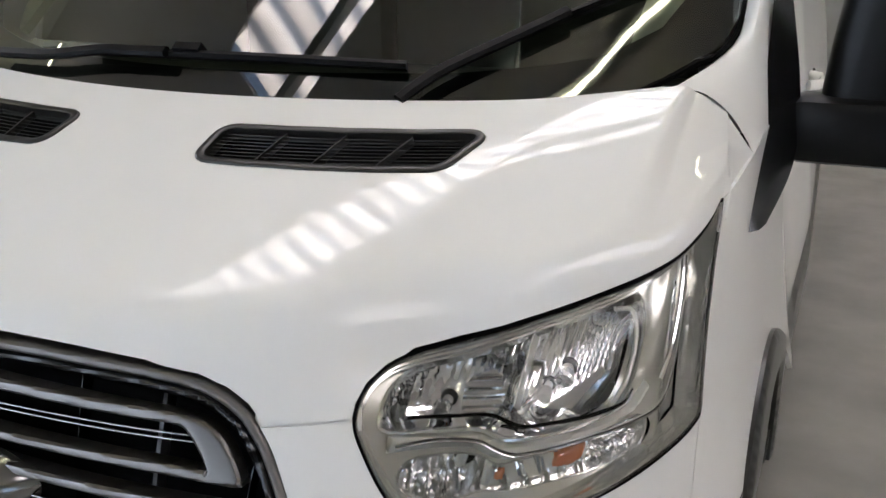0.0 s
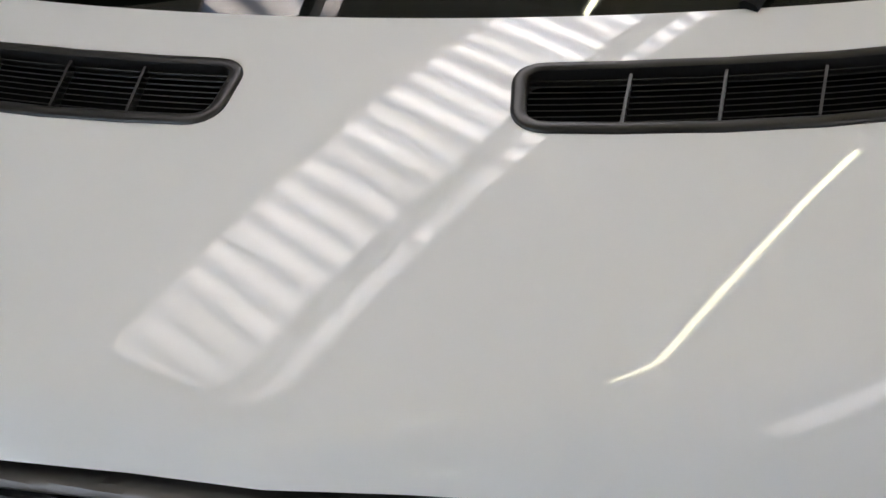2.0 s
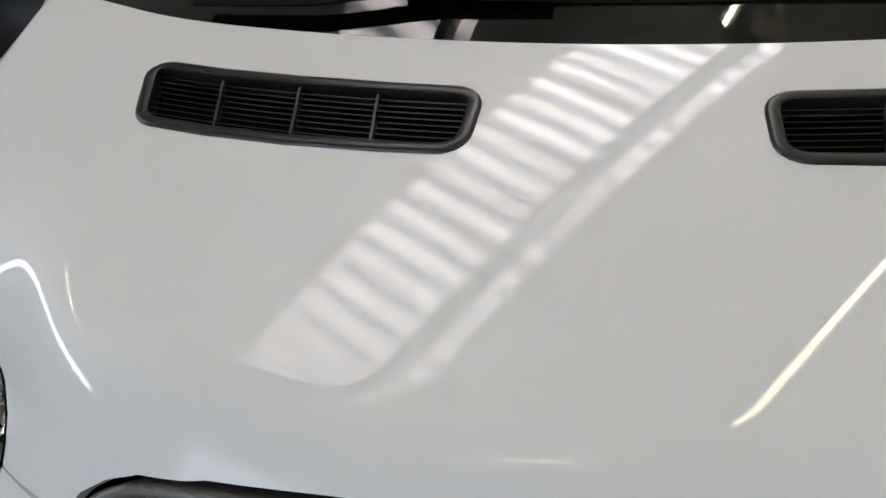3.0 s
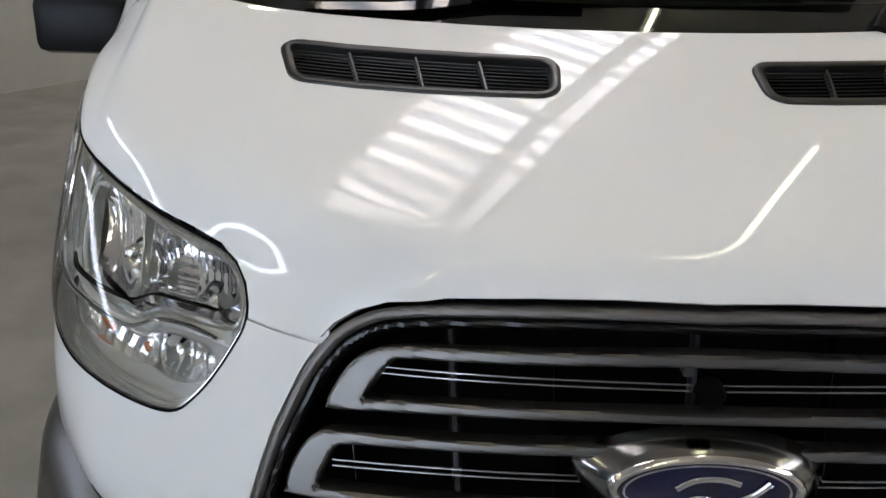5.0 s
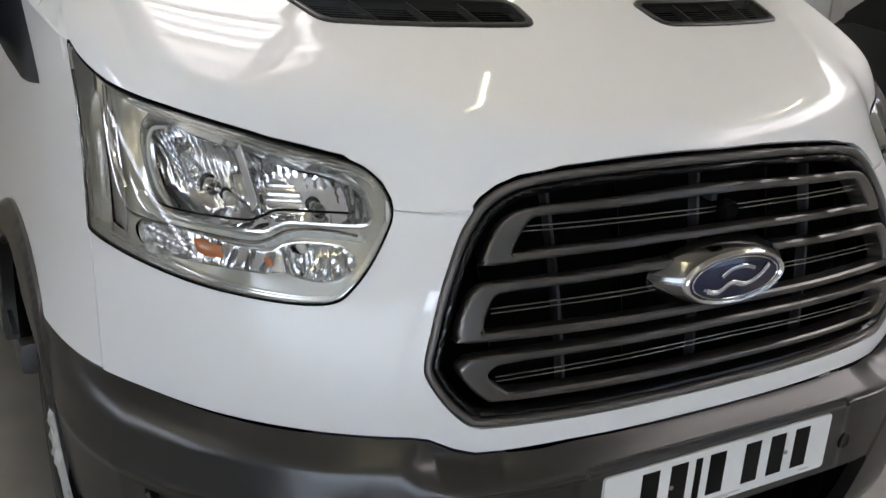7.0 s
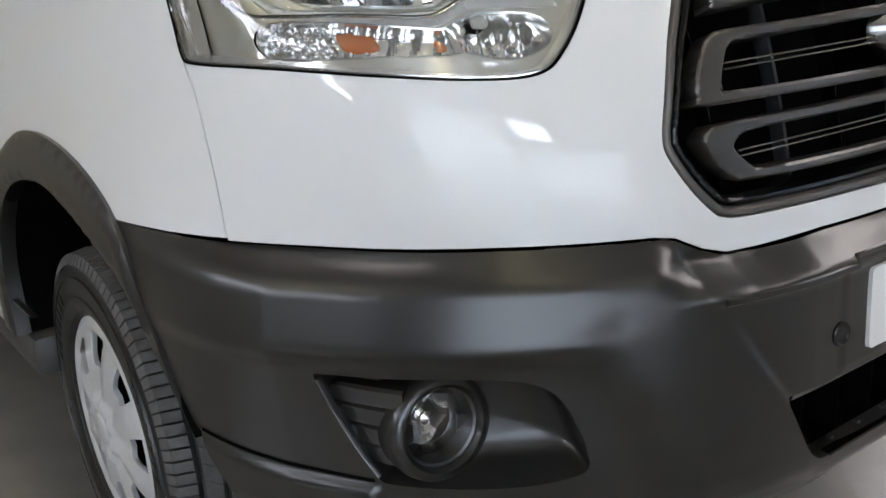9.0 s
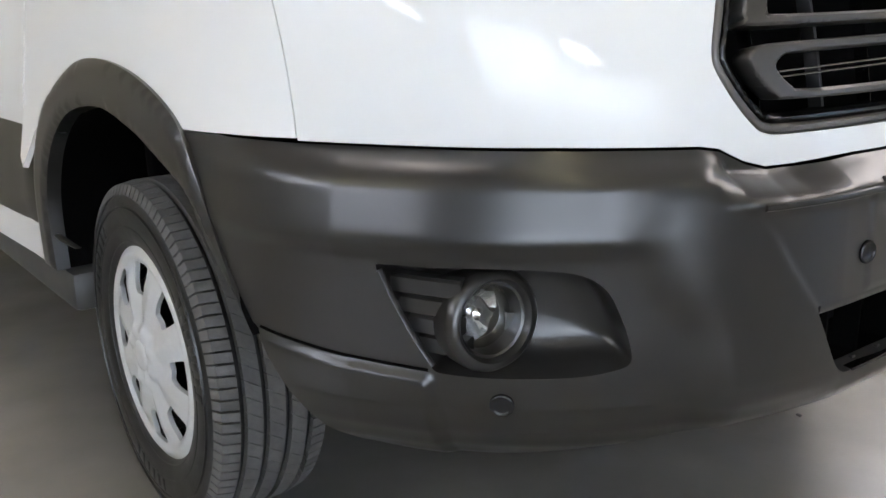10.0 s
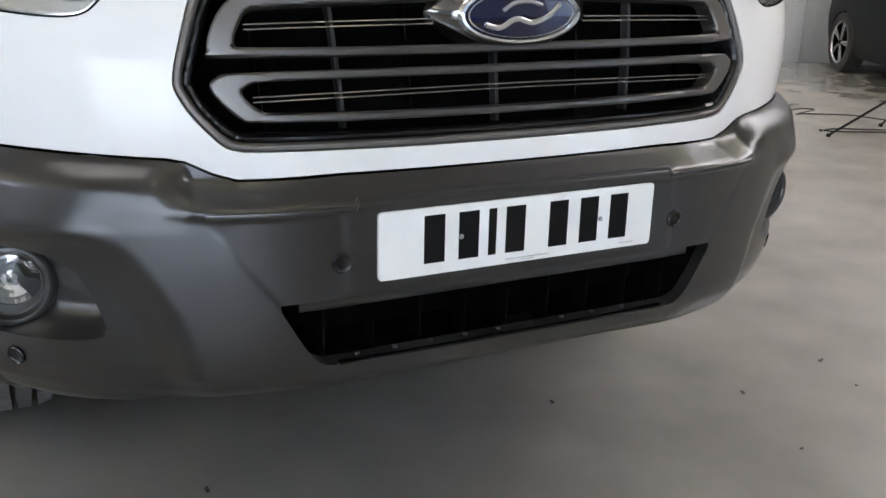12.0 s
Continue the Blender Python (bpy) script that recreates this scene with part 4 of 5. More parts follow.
def headlamp(sign):
    def at(u, z):
        return skin(sign * np.asarray(u), z)

    def bowls(u, z):
        a = np.clip(1 - ((u - .848) / .112) ** 2 - ((z - 1.192) / .078) ** 2, 0, 1)
        b = np.clip(1 - ((u - .668) / .085) ** 2 - ((z - 1.175) / .060) ** 2, 0, 1)
        flute = np.abs(np.sin(u * 260)) * np.clip((z - 1.165) / .02, 0, 1)
        return -.046 - .050 * np.sqrt(a) - .036 * np.sqrt(b) + .0035 * flute + .0012 * np.abs(np.sin(z * 420)) * (b > 0)

    def prisms(u, z):
        cut = np.abs(np.sin(u * 330)) * np.abs(np.sin(z * 260)) * (u > .90)
        fine = np.abs(np.sin(u * 500 + z * 260)) * ((u > .74) & (u < .90))
        side = np.abs(np.sin(u * 150 + .5)) * (u < .73)
        return -.052 + .007 * cut + .0022 * fine + .006 * side - .020 * np.clip(1 - ((u - .675) / .05) ** 2 - ((z - 1.087) / .026) ** 2, 0, 1)

    lamp = part_of(van, "headlamp", patch(at, grown(LAMP_LINE, -.010), [grown(CHAMBER, .002), grown(LOWER, .001)], .012, 0,
                   lift=lambda a, b: -.034 + .010 * np.clip((a - .96) / .06, 0, 1) * np.sin((a - .96) * 34)), LAMP_GREY, "large clear headlamp with chrome reflectors")
    part_of(lamp, "gasket", collar(at, LAMP_LINE, [(.0014, .003), (.0012, -.0008), (-.0014, -.0008), (-.0024, .007)]), DEEP_BLACK, "black rubber gasket")
    part_of(lamp, "bezel", collar(at, LAMP_LINE, [(-.0015, .004), (-.0045, .003), (-.0060, .010), (-.0085, .010), (-.0095, .018), (-.0115, .018), (-.0135, .036)]), LAMP_TRIM, "stepped silver bezel")
    lens = part_of(lamp, "lens", patch(at, grown(LAMP_LINE, -.0018), [], .014, .004, (.03, .007), lift=-.001), LENS, "clear plastic lens")
    lens.visible_shadow = False
    # main chamber: two bowls, a fluted upper part and a smooth lower part
    part_of(lamp, "chamber_lip", collar(at, CHAMBER, [(.006, .033), (.005, .027), (.002, .026), (.0, .030)]), LAMP_TRIM, "silver lip of the chamber")
    part_of(lamp, "chamber_wall", collar(at, CHAMBER, [(.0, .030), (-.0012, .034), (-.002, .052)]), LAMP_TRIM)
    part_of(lamp, "shade_line", sweep(at(*rounded([(.910, 1.146), (.895, 1.134), (.84, 1.129), (.80, 1.1275), (.757, 1.126), (.735, 1.132), (.709, 1.140), (.66, 1.139), (.607, 1.1385)], 6, False).T) + np.array((0, .030, 0)), oval(.0011, .005, 8), up=(0, -1, 0)), DEEP_BLACK)
    part_of(lamp, "reflector", patch(at, grown(CHAMBER, .002), [], .005, 0, lift=bowls), REFLECTOR, "fluted chrome reflector")
    arc = rounded([(.872, 1.250), (.908, 1.244), (.930, 1.222), (.937, 1.194), (.931, 1.162), (.908, 1.138)], 8, False)
    part_of(lamp, "light_ring", sweep(at(*arc.T) - normals_at(at, *arc.T) * .028, oval(.0035, .004, 8), up=(0, -1, 0)), LIGHT_GUIDE, "frosted ring beside the bowl")

    def bulb(u, z, deep, r, shade):
        p = at(u, z)[0] - normals_at(at, np.array([u]), np.array([z]))[0] * deep
        m = axis_pose(p, (sign * .12, -1, .02))
        b = part_of(lamp, "bulb", turned([(0, r), (.030, r), (.036, r * .7), (.038, 0)], 18, m), LIGHT_GUIDE)
        part_of(b, "bulb_holder", turned([(-.002, r * 1.7), (.004, r * 1.6), (.006, r * 1.1), (.006, 0)], 18, m), VENT_GREY)
        part_of(b, "bulb_shade", turned([(.026, r * 1.5), (.044, r * 1.6), (.048, r * 1.2), (.049, 0)], 20, m), shade)

    bulb(.845, 1.203, .094, .008, CHROME)
    bulb(.812, 1.188, .088, .006, LAMP_GREY)
    bulb(.660, 1.180, .080, .007, CHROME)
    # cut-glass dome between the bowls, lined block beside it
    part_of(lamp, "glass_dome", patch(at, rounded([(.785, 1.212), (.760, 1.212), (.745, 1.192), (.747, 1.172), (.768, 1.160), (.788, 1.176), (.792, 1.195)], 4), [], .0035, .02,
            (.02, .010), lift=lambda a, b: -.062 + .0016 * np.abs(np.sin(a * 600 + b * 450))), PRISM, "cut-glass dome")
    part_of(lamp, "lined_block", patch(at, rounded([(.738, 1.212), (.705, 1.208), (.680, 1.198), (.680, 1.165), (.702, 1.152), (.736, 1.160)], 3), [], .0025, .02,
            lift=lambda a, b: -.066 + .0022 * np.abs(np.sin(b * 480))), PRISM, "finely lined reflector block")
    for u0, z0, u1, z1 in ((.744, 1.222, .738, 1.138),):
        t = np.linspace(0, 1, 6)
        part_of(lamp, "partition", sweep(at(u0 + (u1 - u0) * t, z0 + (z1 - z0) * t) + np.array((0, .05, 0)), [(-.0010, -.016), (.0010, -.016), (.0010, .016), (-.0010, .016)], up=(0, -1, 0)), LIGHT_GUIDE)
    # frosted divider that dips in the middle
    part_of(lamp, "light_guide", patch(at, band([(.985, 1.150), (.955, 1.130), (.92, 1.126), (.85, 1.123), (.80, 1.121), (.762, 1.119), (.735, 1.126), (.703, 1.135), (.66, 1.134), (.600, 1.133)],
                                        [(.998, 1.140), (.962, 1.117), (.92, 1.113), (.85, 1.110), (.80, 1.106), (.755, 1.103), (.73, 1.109), (.703, 1.119), (.655, 1.119), (.602, 1.114)]), [], .005, .02, (.005, .007), lift=-.031), LIGHT_GUIDE, "frosted grey light guide")
    part_of(lamp, "guide_edge", sweep(at(*rounded([(1.002, 1.250), (1.006, 1.200), (.996, 1.145), (.972, 1.116), (.92, 1.110), (.85, 1.107), (.80, 1.102), (.755, 1.099), (.73, 1.105), (.703, 1.115), (.655, 1.117), (.602, 1.111)], 6, False).T) + np.array((0, .024, 0)), oval(.0026, .005, 8), up=(0, -1, 0)), CHROME)
    part_of(lamp, "wing_edge", sweep(at(*rounded([(.985, 1.280), (.993, 1.235), (.988, 1.185), (.970, 1.145)], 6, False).T) + np.array((0, .026, 0)), oval(.004, .006, 8), up=(0, -1, 0)), CHROME)
    part_of(lamp, "wing_facet", patch(at, rounded([(1.055, 1.255), (1.035, 1.235), (1.040, 1.165), (1.062, 1.130), (1.072, 1.190)], 3), [], .008, .006, (.01, .006), lift=-.036), REFLECTOR, "mirror facet in the lamp wing")
    for k in range(5):
        z = np.linspace(1.10 + .036 * k, 1.122 + .036 * k, 4)
        part_of(lamp, "wing_mark", sweep(at(np.linspace(1.092, 1.098, 4) + .004 * k, z) + np.array((0, .014, 0)), oval(.0014, .0014, 6), up=(0, -1, 0)), CHROME)
    # lower row: prism block, amber lamp, ribbed strip, small side lamp
    part_of(lamp, "lower_reflector", patch(at, grown(LOWER, .002), [], .0035, 0, lift=prisms), PRISM, "cut prism reflector with ribbed strip")
    part_of(lamp, "lower_lip", collar(at, LOWER, [(.003, .035), (.002, .031), (.0, .032), (-.001, .052)]), LAMP_TRIM)
    part_of(lamp, "amber_lamp", patch(at, rounded([(.890, 1.104), (.840, 1.103), (.832, 1.092), (.840, 1.078), (.886, 1.076), (.894, 1.088)], 4), [], .005, .01, (.012, .006), lift=-.053), AMBER, "orange indicator bulb cover")
    part_of(lamp, "amber_lamp", patch(at, rounded([(.762, 1.094), (.746, 1.092), (.744, 1.078), (.760, 1.074)], 4), [], .005, .01, (.010, .006), lift=-.054), AMBER, "small orange indicator bulb cover")
    p = at(.678, 1.086)[0] + np.array((0, .066, 0))
    m = axis_pose(p, (sign * .1, -1, 0))
    small = part_of(lamp, "side_lamp", turned([(0, .007), (.022, .007), (.027, .004), (.028, 0)], 14, m), LIGHT_GUIDE, "small side lamp bulb")
    part_of(small, "holder", turned([(-.004, .014), (.004, .013), (.005, .007)], 16, m), DEEP_BLACK)
    return lamp


headlamp(1)
headlamp(-1)


# ---- fog lamps ----
def fog_lamp(sign):
    def at(u, z):
        return bumper_at(sign * np.asarray(u), z)

    outer = dense(FOG_LINE, .012)
    mid = np.array([.80, .622])
    rings = []
    for shrink, deep in ((1.0, .0), (.990, .0035), (.972, .010), (.93, .026), (.87, .042), (.78, .056), (.55, .066), (.2, .068)):
        p = mid + (outer - mid) * shrink
        q = at(outer[:, 0], outer[:, 1]) if shrink == 1 else at(p[:, 0], p[:, 1])
        n = np.array([outward(at, *c) for c in outer[::6]])
        n = n.mean(0)
        rings.append(q - n * deep)
    k = len(outer)
    verts = [v for r in rings for v in r]
    faces = [(r * k + i, r * k + (i + 1) % k, (r + 1) * k + (i + 1) % k, (r + 1) * k + i) for r in range(len(rings) - 1) for i in range(k)]
    centre = at(.80, .622)[0]
    base = part_of(van, "fog_lamp", (verts, facing(verts, faces, centre - np.array([sign * .6, -.8, 0]))[:]), PLASTIC, "round fog lamp in a black bumper recess")
    face = (sign * .10, -1, .03)
    c = np.array([sign * .775, .150, .618])
    m = axis_pose(c, face)
    part_of(base, "ring", turned([(-.075, .060), (-.034, .062), (-.030, .069), (-.002, .070), (.008, .068), (.013, .062), (.013, .056), (.007, .051), (.004, .0505), (.002, .047), (-.006, .0455), (-.024, .0425), (-.046, .0410)], 48, m), PLASTIC, "black ring")
    part_of(base, "reflector", turned([(-.046, .006), (-.043, .014), (-.038, .024), (-.032, .033), (-.024, .0425)], 28, m), PRISM, "chrome reflector", smooth=False)
    part_of(base, "bulb", turned([(-.046, .009), (-.030, .009), (-.025, 0)], 14, m), CHROME)
    lens = part_of(base, "lens", turned([(-.020, .0430), (-.016, .034), (-.013, .021), (-.012, 0)], 36, m), LENS, "clear glass")
    lens.visible_shadow = False
    # stacked ribs beside the ring
    for z, u0 in ((.666, .838), (.639, .842), (.612, .842), (.585, .834)):
        us = np.linspace(u0, .884 + (z - .55) * .40, 7)
        p = np.array([at(q, z)[0] - outward(at, q, z) * (.012 + .016 * k / 6) for k, q in enumerate(us)])
        part_of(base, "rib", sweep(p, [(-.014, -.0115), (-.014, .008), (-.010, .0115), (.008, .0115), (.012, .008), (.012, -.0115)], up=(0, 0, 1)), PLASTIC)
    # thin upright bead along the outer edge of the recess
    edge = np.array([(.940, .690), (.921, .64), (.896, .59), (.878, .560)])
    part_of(base, "edge_bead", sweep(at(*rounded(edge, 6, False).T), oval(.0045, .003, 8), up=(0, -1, 0)), PLASTIC)
    return base


fog_lamp(1)
fog_lamp(-1)


# ---- wheels and arches ----
def flank(y, z):
    """The van's side at a place along it and a height."""
    y, z = np.atleast_1d(np.asarray(y, float)), np.atleast_1d(np.asarray(z, float))
    u = np.linspace(.6, 3.2, 300)
    lo, mi = low_at(u), mid_at(u)
    x0, x1 = np.interp(y, lo[:, 1], lo[:, 0]), np.interp(y, mi[:, 1], mi[:, 0])
    x = x0 + (x1 - x0) * np.clip((z - .84) / .21, 0, None) - .10 * np.clip(z - 1.2, 0, None)
    return np.stack([x, y, z], 1)


def flared(y, z):
    p = flank(y, z)
    p[:, 0] += .006 + .016 * np.clip((.62 - np.asarray(y)) / .15, 0, 1.1)
    return p


FLARE_OUT = [(.470, .60), (.52, .69), (.57, .78), (.62, .846), (.70, .887), (.80, .918), (.90, .936), (1.0, .943), (1.10, .935), (1.2, .902), (1.3, .85), (1.38, .785), (1.45, .70), (1.475, .60), (1.47, .47)]
FLARE_IN = [(.447, .565), (.516, .662), (.60, .742), (.72, .80), (.813, .834), (.951, .859), (1.09, .850), (1.203, .815), (1.30, .755), (1.365, .68), (1.395, .60), (1.39, .47)]


def wheel_arch(sign):
    def at(y, z):
        p = flared(y, z)
        p[:, 0] *= sign
        return p

    line = np.concatenate([rounded(FLARE_OUT, 4, False), rounded(FLARE_IN, 4, False)[::-1]])
    arch = part_of(van, "wheel_arch", patch(at, line, [], .012, .03, (.022, .008), centre=(0, 1.0, .6)), PLASTIC, "black plastic wheel arch flare")
    inner = rounded(FLARE_IN, 4, False)
    rows = [[(sign * float(flared(y, z)[0, 0]) - sign * d, y + (1.05 - y) * s, z + (.45 - z) * s) for y, z in inner] for d, s in ((.0, 0), (.02, -.01), (.12, -.03), (.36, -.03), (.38, .5))]
    k = len(inner)
    verts = [v for r in rows for v in r]
    faces = [(r * k + i, r * k + i + 1, (r + 1) * k + i + 1, (r + 1) * k + i) for r in range(4) for i in range(k - 1)]
    part_of(van, "arch_liner", (verts, faces), DEEP_BLACK, "black wheel arch liner")


wheel_arch(1)
wheel_arch(-1)
WHEEL_R = .352


def wheel():
    """A wheel about the x axis, outer face towards +x."""
    w = new("wheel")
    w.parent = van
    prof = [(-.10, .215), (-.112, .235), (-.117, .27), (-.112, .315), (-.098, .338), (.098, .338), (.112, .318), (.1175, .29), (.1165, .255), (.110, .232), (.098, .218), (.085, .212)]
    tyre = part_of(w, "tyre", turned(prof, 96), SIDEWALL, "black tyre with dusty worn tread")
    for a, r in ((.1178, .300), (.1165, .262), (.109, .232)):
        part_of(tyre, "sidewall_ring", turned([(a - .003, r + .003), (a + .001, r + .0012), (a + .001, r - .0012), (a - .003, r - .003)], 72), SIDEWALL)
    rng = random.Random(4)
    pieces = []
    ribs = [(-.104, -.073, 100, .004), (-.060, -.029, 72, .0016), (-.016, .016, 72, .0016), (.029, .060, 72, .0016), (.073, .106, 100, .004)]
    for a0, a1, n, gap in ribs:
        shoulder = abs(a0 + a1) > .15
        for i in range(n):
            t0, t1 = 2 * math.pi * i / n, 2 * math.pi * (i + 1) / n
            t1 -= gap / .35
            skew = .034 if not shoulder else .006
            vs = []
            for a, lower in ((a0, a0 < -.09), (a1, a1 > .09)):
                top = .3515 - (.006 if lower else .0)
                for t in (t0, (t0 + t1) / 2, t1):
                    tt = t + skew * (a - a0) / .036 * 2
                    vs += [(a, top * math.cos(tt), top * math.sin(tt)), (a + (.008 if lower and a > 0 else -.008 if lower else 0), (.325 if lower else .334) * math.cos(tt), (.325 if lower else .334) * math.sin(tt))]
            f = [(0, 2, 8, 6), (2, 4, 10, 8), (0, 1, 3, 2), (2, 3, 5, 4), (6, 8, 9, 7), (8, 10, 11, 9), (0, 6, 7, 1), (4, 5, 11, 10)]
            pieces.append((vs, f))
    tread = part_of(tyre, "tread", joined(*pieces), TREAD, "dusty grey ribbed tread", smooth=False)
    tagged(tread, kind="stuff")
    for start, count in ((.25, 7), (2.3, 6), (4.3, 7)):
        for i in range(count):
            part_of(tyre, "raised_bar", box((.1165, -.008, .266), (.1188, .008, .292), Matrix.Rotation(start + i * .105, 4, "X"), .001), SIDEWALL)

    def disc(a, b):
        r = np.hypot(a, b)
        star = np.abs(((np.arctan2(b, a) + radians(23)) * 4 / math.pi + .5) % 1 - .5) * 1.6 * np.clip((.19 - r) / .04, 0, 1) * np.clip((r - .03) / .03, 0, 1)
        x = .098 + .012 * star + .016 * np.clip(1 - (r / .21) ** 2, 0, 1) + .010 * np.exp(-((r - .205) / .012) ** 2) + .010 * np.clip((.075 - r) / .02, 0, 1)
        return np.stack([x, a, b], 1)

    circle = [(.222 * math.cos(t), .222 * math.sin(t)) for t in np.linspace(0, 2 * math.pi, 72, endpoint=False)]
    holes = []
    for i in range(8):
        a = 2 * math.pi * i / 8 - radians(23)
        shape = [(.126, -.012), (.134, -.021), (.176, -.034), (.188, -.030), (.190, 0), (.188, .030), (.176, .034), (.134, .021), (.126, .012)]
        holes.append(rounded([(r * math.cos(a) - s * math.sin(a), r * math.sin(a) + s * math.cos(a)) for r, s in shape], 3))
    cap = part_of(w, "hubcap", patch(disc, circle, holes, .006, .010, centre=(-1, 0, 0)), HUBCAP, "silver plastic hubcap with eight openings")
    part_of(cap, "hub_boss", turned([(.122, .034), (.1265, .030), (.128, .022), (.1275, 0)], 32), HUBCAP)
    part_of(w, "rim", turned([(-.10, .205), (.05, .19), (.06, .17), (.055, 0)], 48), DEEP_BLACK, "black steel rim")
    return w


front = wheel()
front.matrix_world = pose(-.824, 1.052, WHEEL_R, 0, 0, 180) @ pose(0, 0, 0, 23)
for x, y, turn in ((.824, 1.052, 0), (.812, 4.33, 0), (-.812, 4.33, 180)):
    w = copy_thing(front, pose(x, y, WHEEL_R, 0, 0, turn))

# ---- cab and body ----
SLOPE = radians(38)


def screen_at(x, s):
    """The windscreen: x across, s up its slope from the bonnet."""
    x, s = np.atleast_1d(np.asarray(x, float)), np.atleast_1d(np.asarray(s, float))
    y0 = rear_y(x)
    return np.stack([x * (1 - .06 * s), y0 + .012 + s * math.cos(SLOPE), hood_z(x, y0) - .018 + s * math.sin(SLOPE)], 1)


SCREEN = mirrored([(0, -.01), (.3, -.01), (.66, .0), (.72, .012), (.80, .055), (.855, .13), (.880, .24), (.882, .5), (.86, 1.1), (.82, 1.36), (.6, 1.41), (0, 1.42)])
HOLE = mirrored([(0, .085), (.45, .09), (.68, .115), (.76, .17), (.800, .26), (.806, .5), (.785, 1.1), (.75, 1.30), (.55, 1.35), (0, 1.36)])
screen = part_of(van, "windscreen", patch(screen_at, SCREEN, [], .04, .005), GLASS, "clear raked windscreen reflecting the roof")
screen.visible_shadow = False
part_of(screen, "black_border", patch(screen_at, SCREEN, [HOLE], .03, 0, lift=-.006), DARK_GLASS, "black printed border")
part_of(screen, "seal", sweep(screen_at(*grown(rounded(SCREEN, 3), .004).T), oval(.006, .006, 6), closed=True, up=(0, -.6, .8)), DEEP_BLACK)
part_of(van, "dashboard", box((-.80, .78, 1.30), (.80, 1.25, 1.42), bevel=.03), CABIN, "dark dashboard behind the windscreen")
for x in (-.45, .45):
    part_of(van, "cab_seat", joined(box((x - .25, 1.75, 1.05), (x + .25, 1.90, 1.75), pose(0, 0, 0), .06), box((x - .13, 1.78, 1.77), (x + .13, 1.88, 1.98), None, .04)), CABIN, "dark cab seat")


for sign in (1, -1):
    trim = rounded([(.715, .155), (.770, .205), (.825, .33), (.838, .55), (.815, 1.15), (.730, 1.15), (.742, .55), (.728, .33)], 4)
    part_of(van, "pillar_trim", patch(lambda x, t, k=sign: screen_at(k * np.asarray(x), t), trim, [], .03, .02, (.02, .008), lift=-.055), CREAM, "pale cream trim inside the windscreen pillar")


def wiper(points, width=.011):
    line = rounded(points, 8, False)
    p = screen_at(line[:, 0], line[:, 1])
    up = np.array((0, -math.sin(SLOPE), math.cos(SLOPE)))
    w = part_of(van, "wiper", sweep(p + up * .022, [(-width, .004), (-width * .6, .010), (width * .6, .010), (width, .004), (width * .7, -.004), (-width * .7, -.004)], up=up), BLADE, "black wiper arm resting on the glass")
    return w, up


arm, up = wiper([(-.56, .036), (-.46, .046), (-.37, .056), (-.245, .082), (-.16, .087), (-.087, .090)], .012)
line = np.stack([np.linspace(-.27, .37, 30), .088 + .012 * np.sin(np.linspace(0, math.pi, 30))], 1)
p = screen_at(line[:, 0], line[:, 1])
part_of(arm, "blade", sweep(p + up * .010, [(-.007, .008), (.004, .012), (.008, .004), (.002, -.008), (-.002, -.008)], up=up), BLADE)
c = screen_at(-.05, .108)[0] + up * .016
part_of(arm, "clip", sweep([c + (-.028, 0, 0), c + (-.018, 0, 0), c + (.018, 0, 0), c + (.028, 0, 0)], [(-.012, -.010), (-.009, .010), (.009, .010), (.012, -.010)], up=up), BLADE)
arm, up = wiper([(.385, .0), (.405, .030), (.441, .072), (.528, .140), (.608, .200)], .012)
line = rounded([(.45, .10), (.53, .155), (.61, .205), (.72, .262), (.815, .303)], 8, False)
part_of(arm, "blade", sweep(screen_at(line[:, 0], line[:, 1]) + up * .010, [(-.007, .008), (.004, .012), (.008, .004), (.002, -.008), (-.002, -.008)], up=up), BLADE)


def body_side(y, z):
    p = flank(np.clip(y, .7, None), np.minimum(z, 1.3))
    p[:, 0] -= .16 * np.clip(z - 1.3, 0, None) + .05 * np.clip(z - 1.9, 0, None) ** 2 * 4
    p[:, 0] += .03 * np.clip((np.asarray(y) - 1.6) / .8, 0, 1)
    p[:, 1], p[:, 2] = y, z
    return p


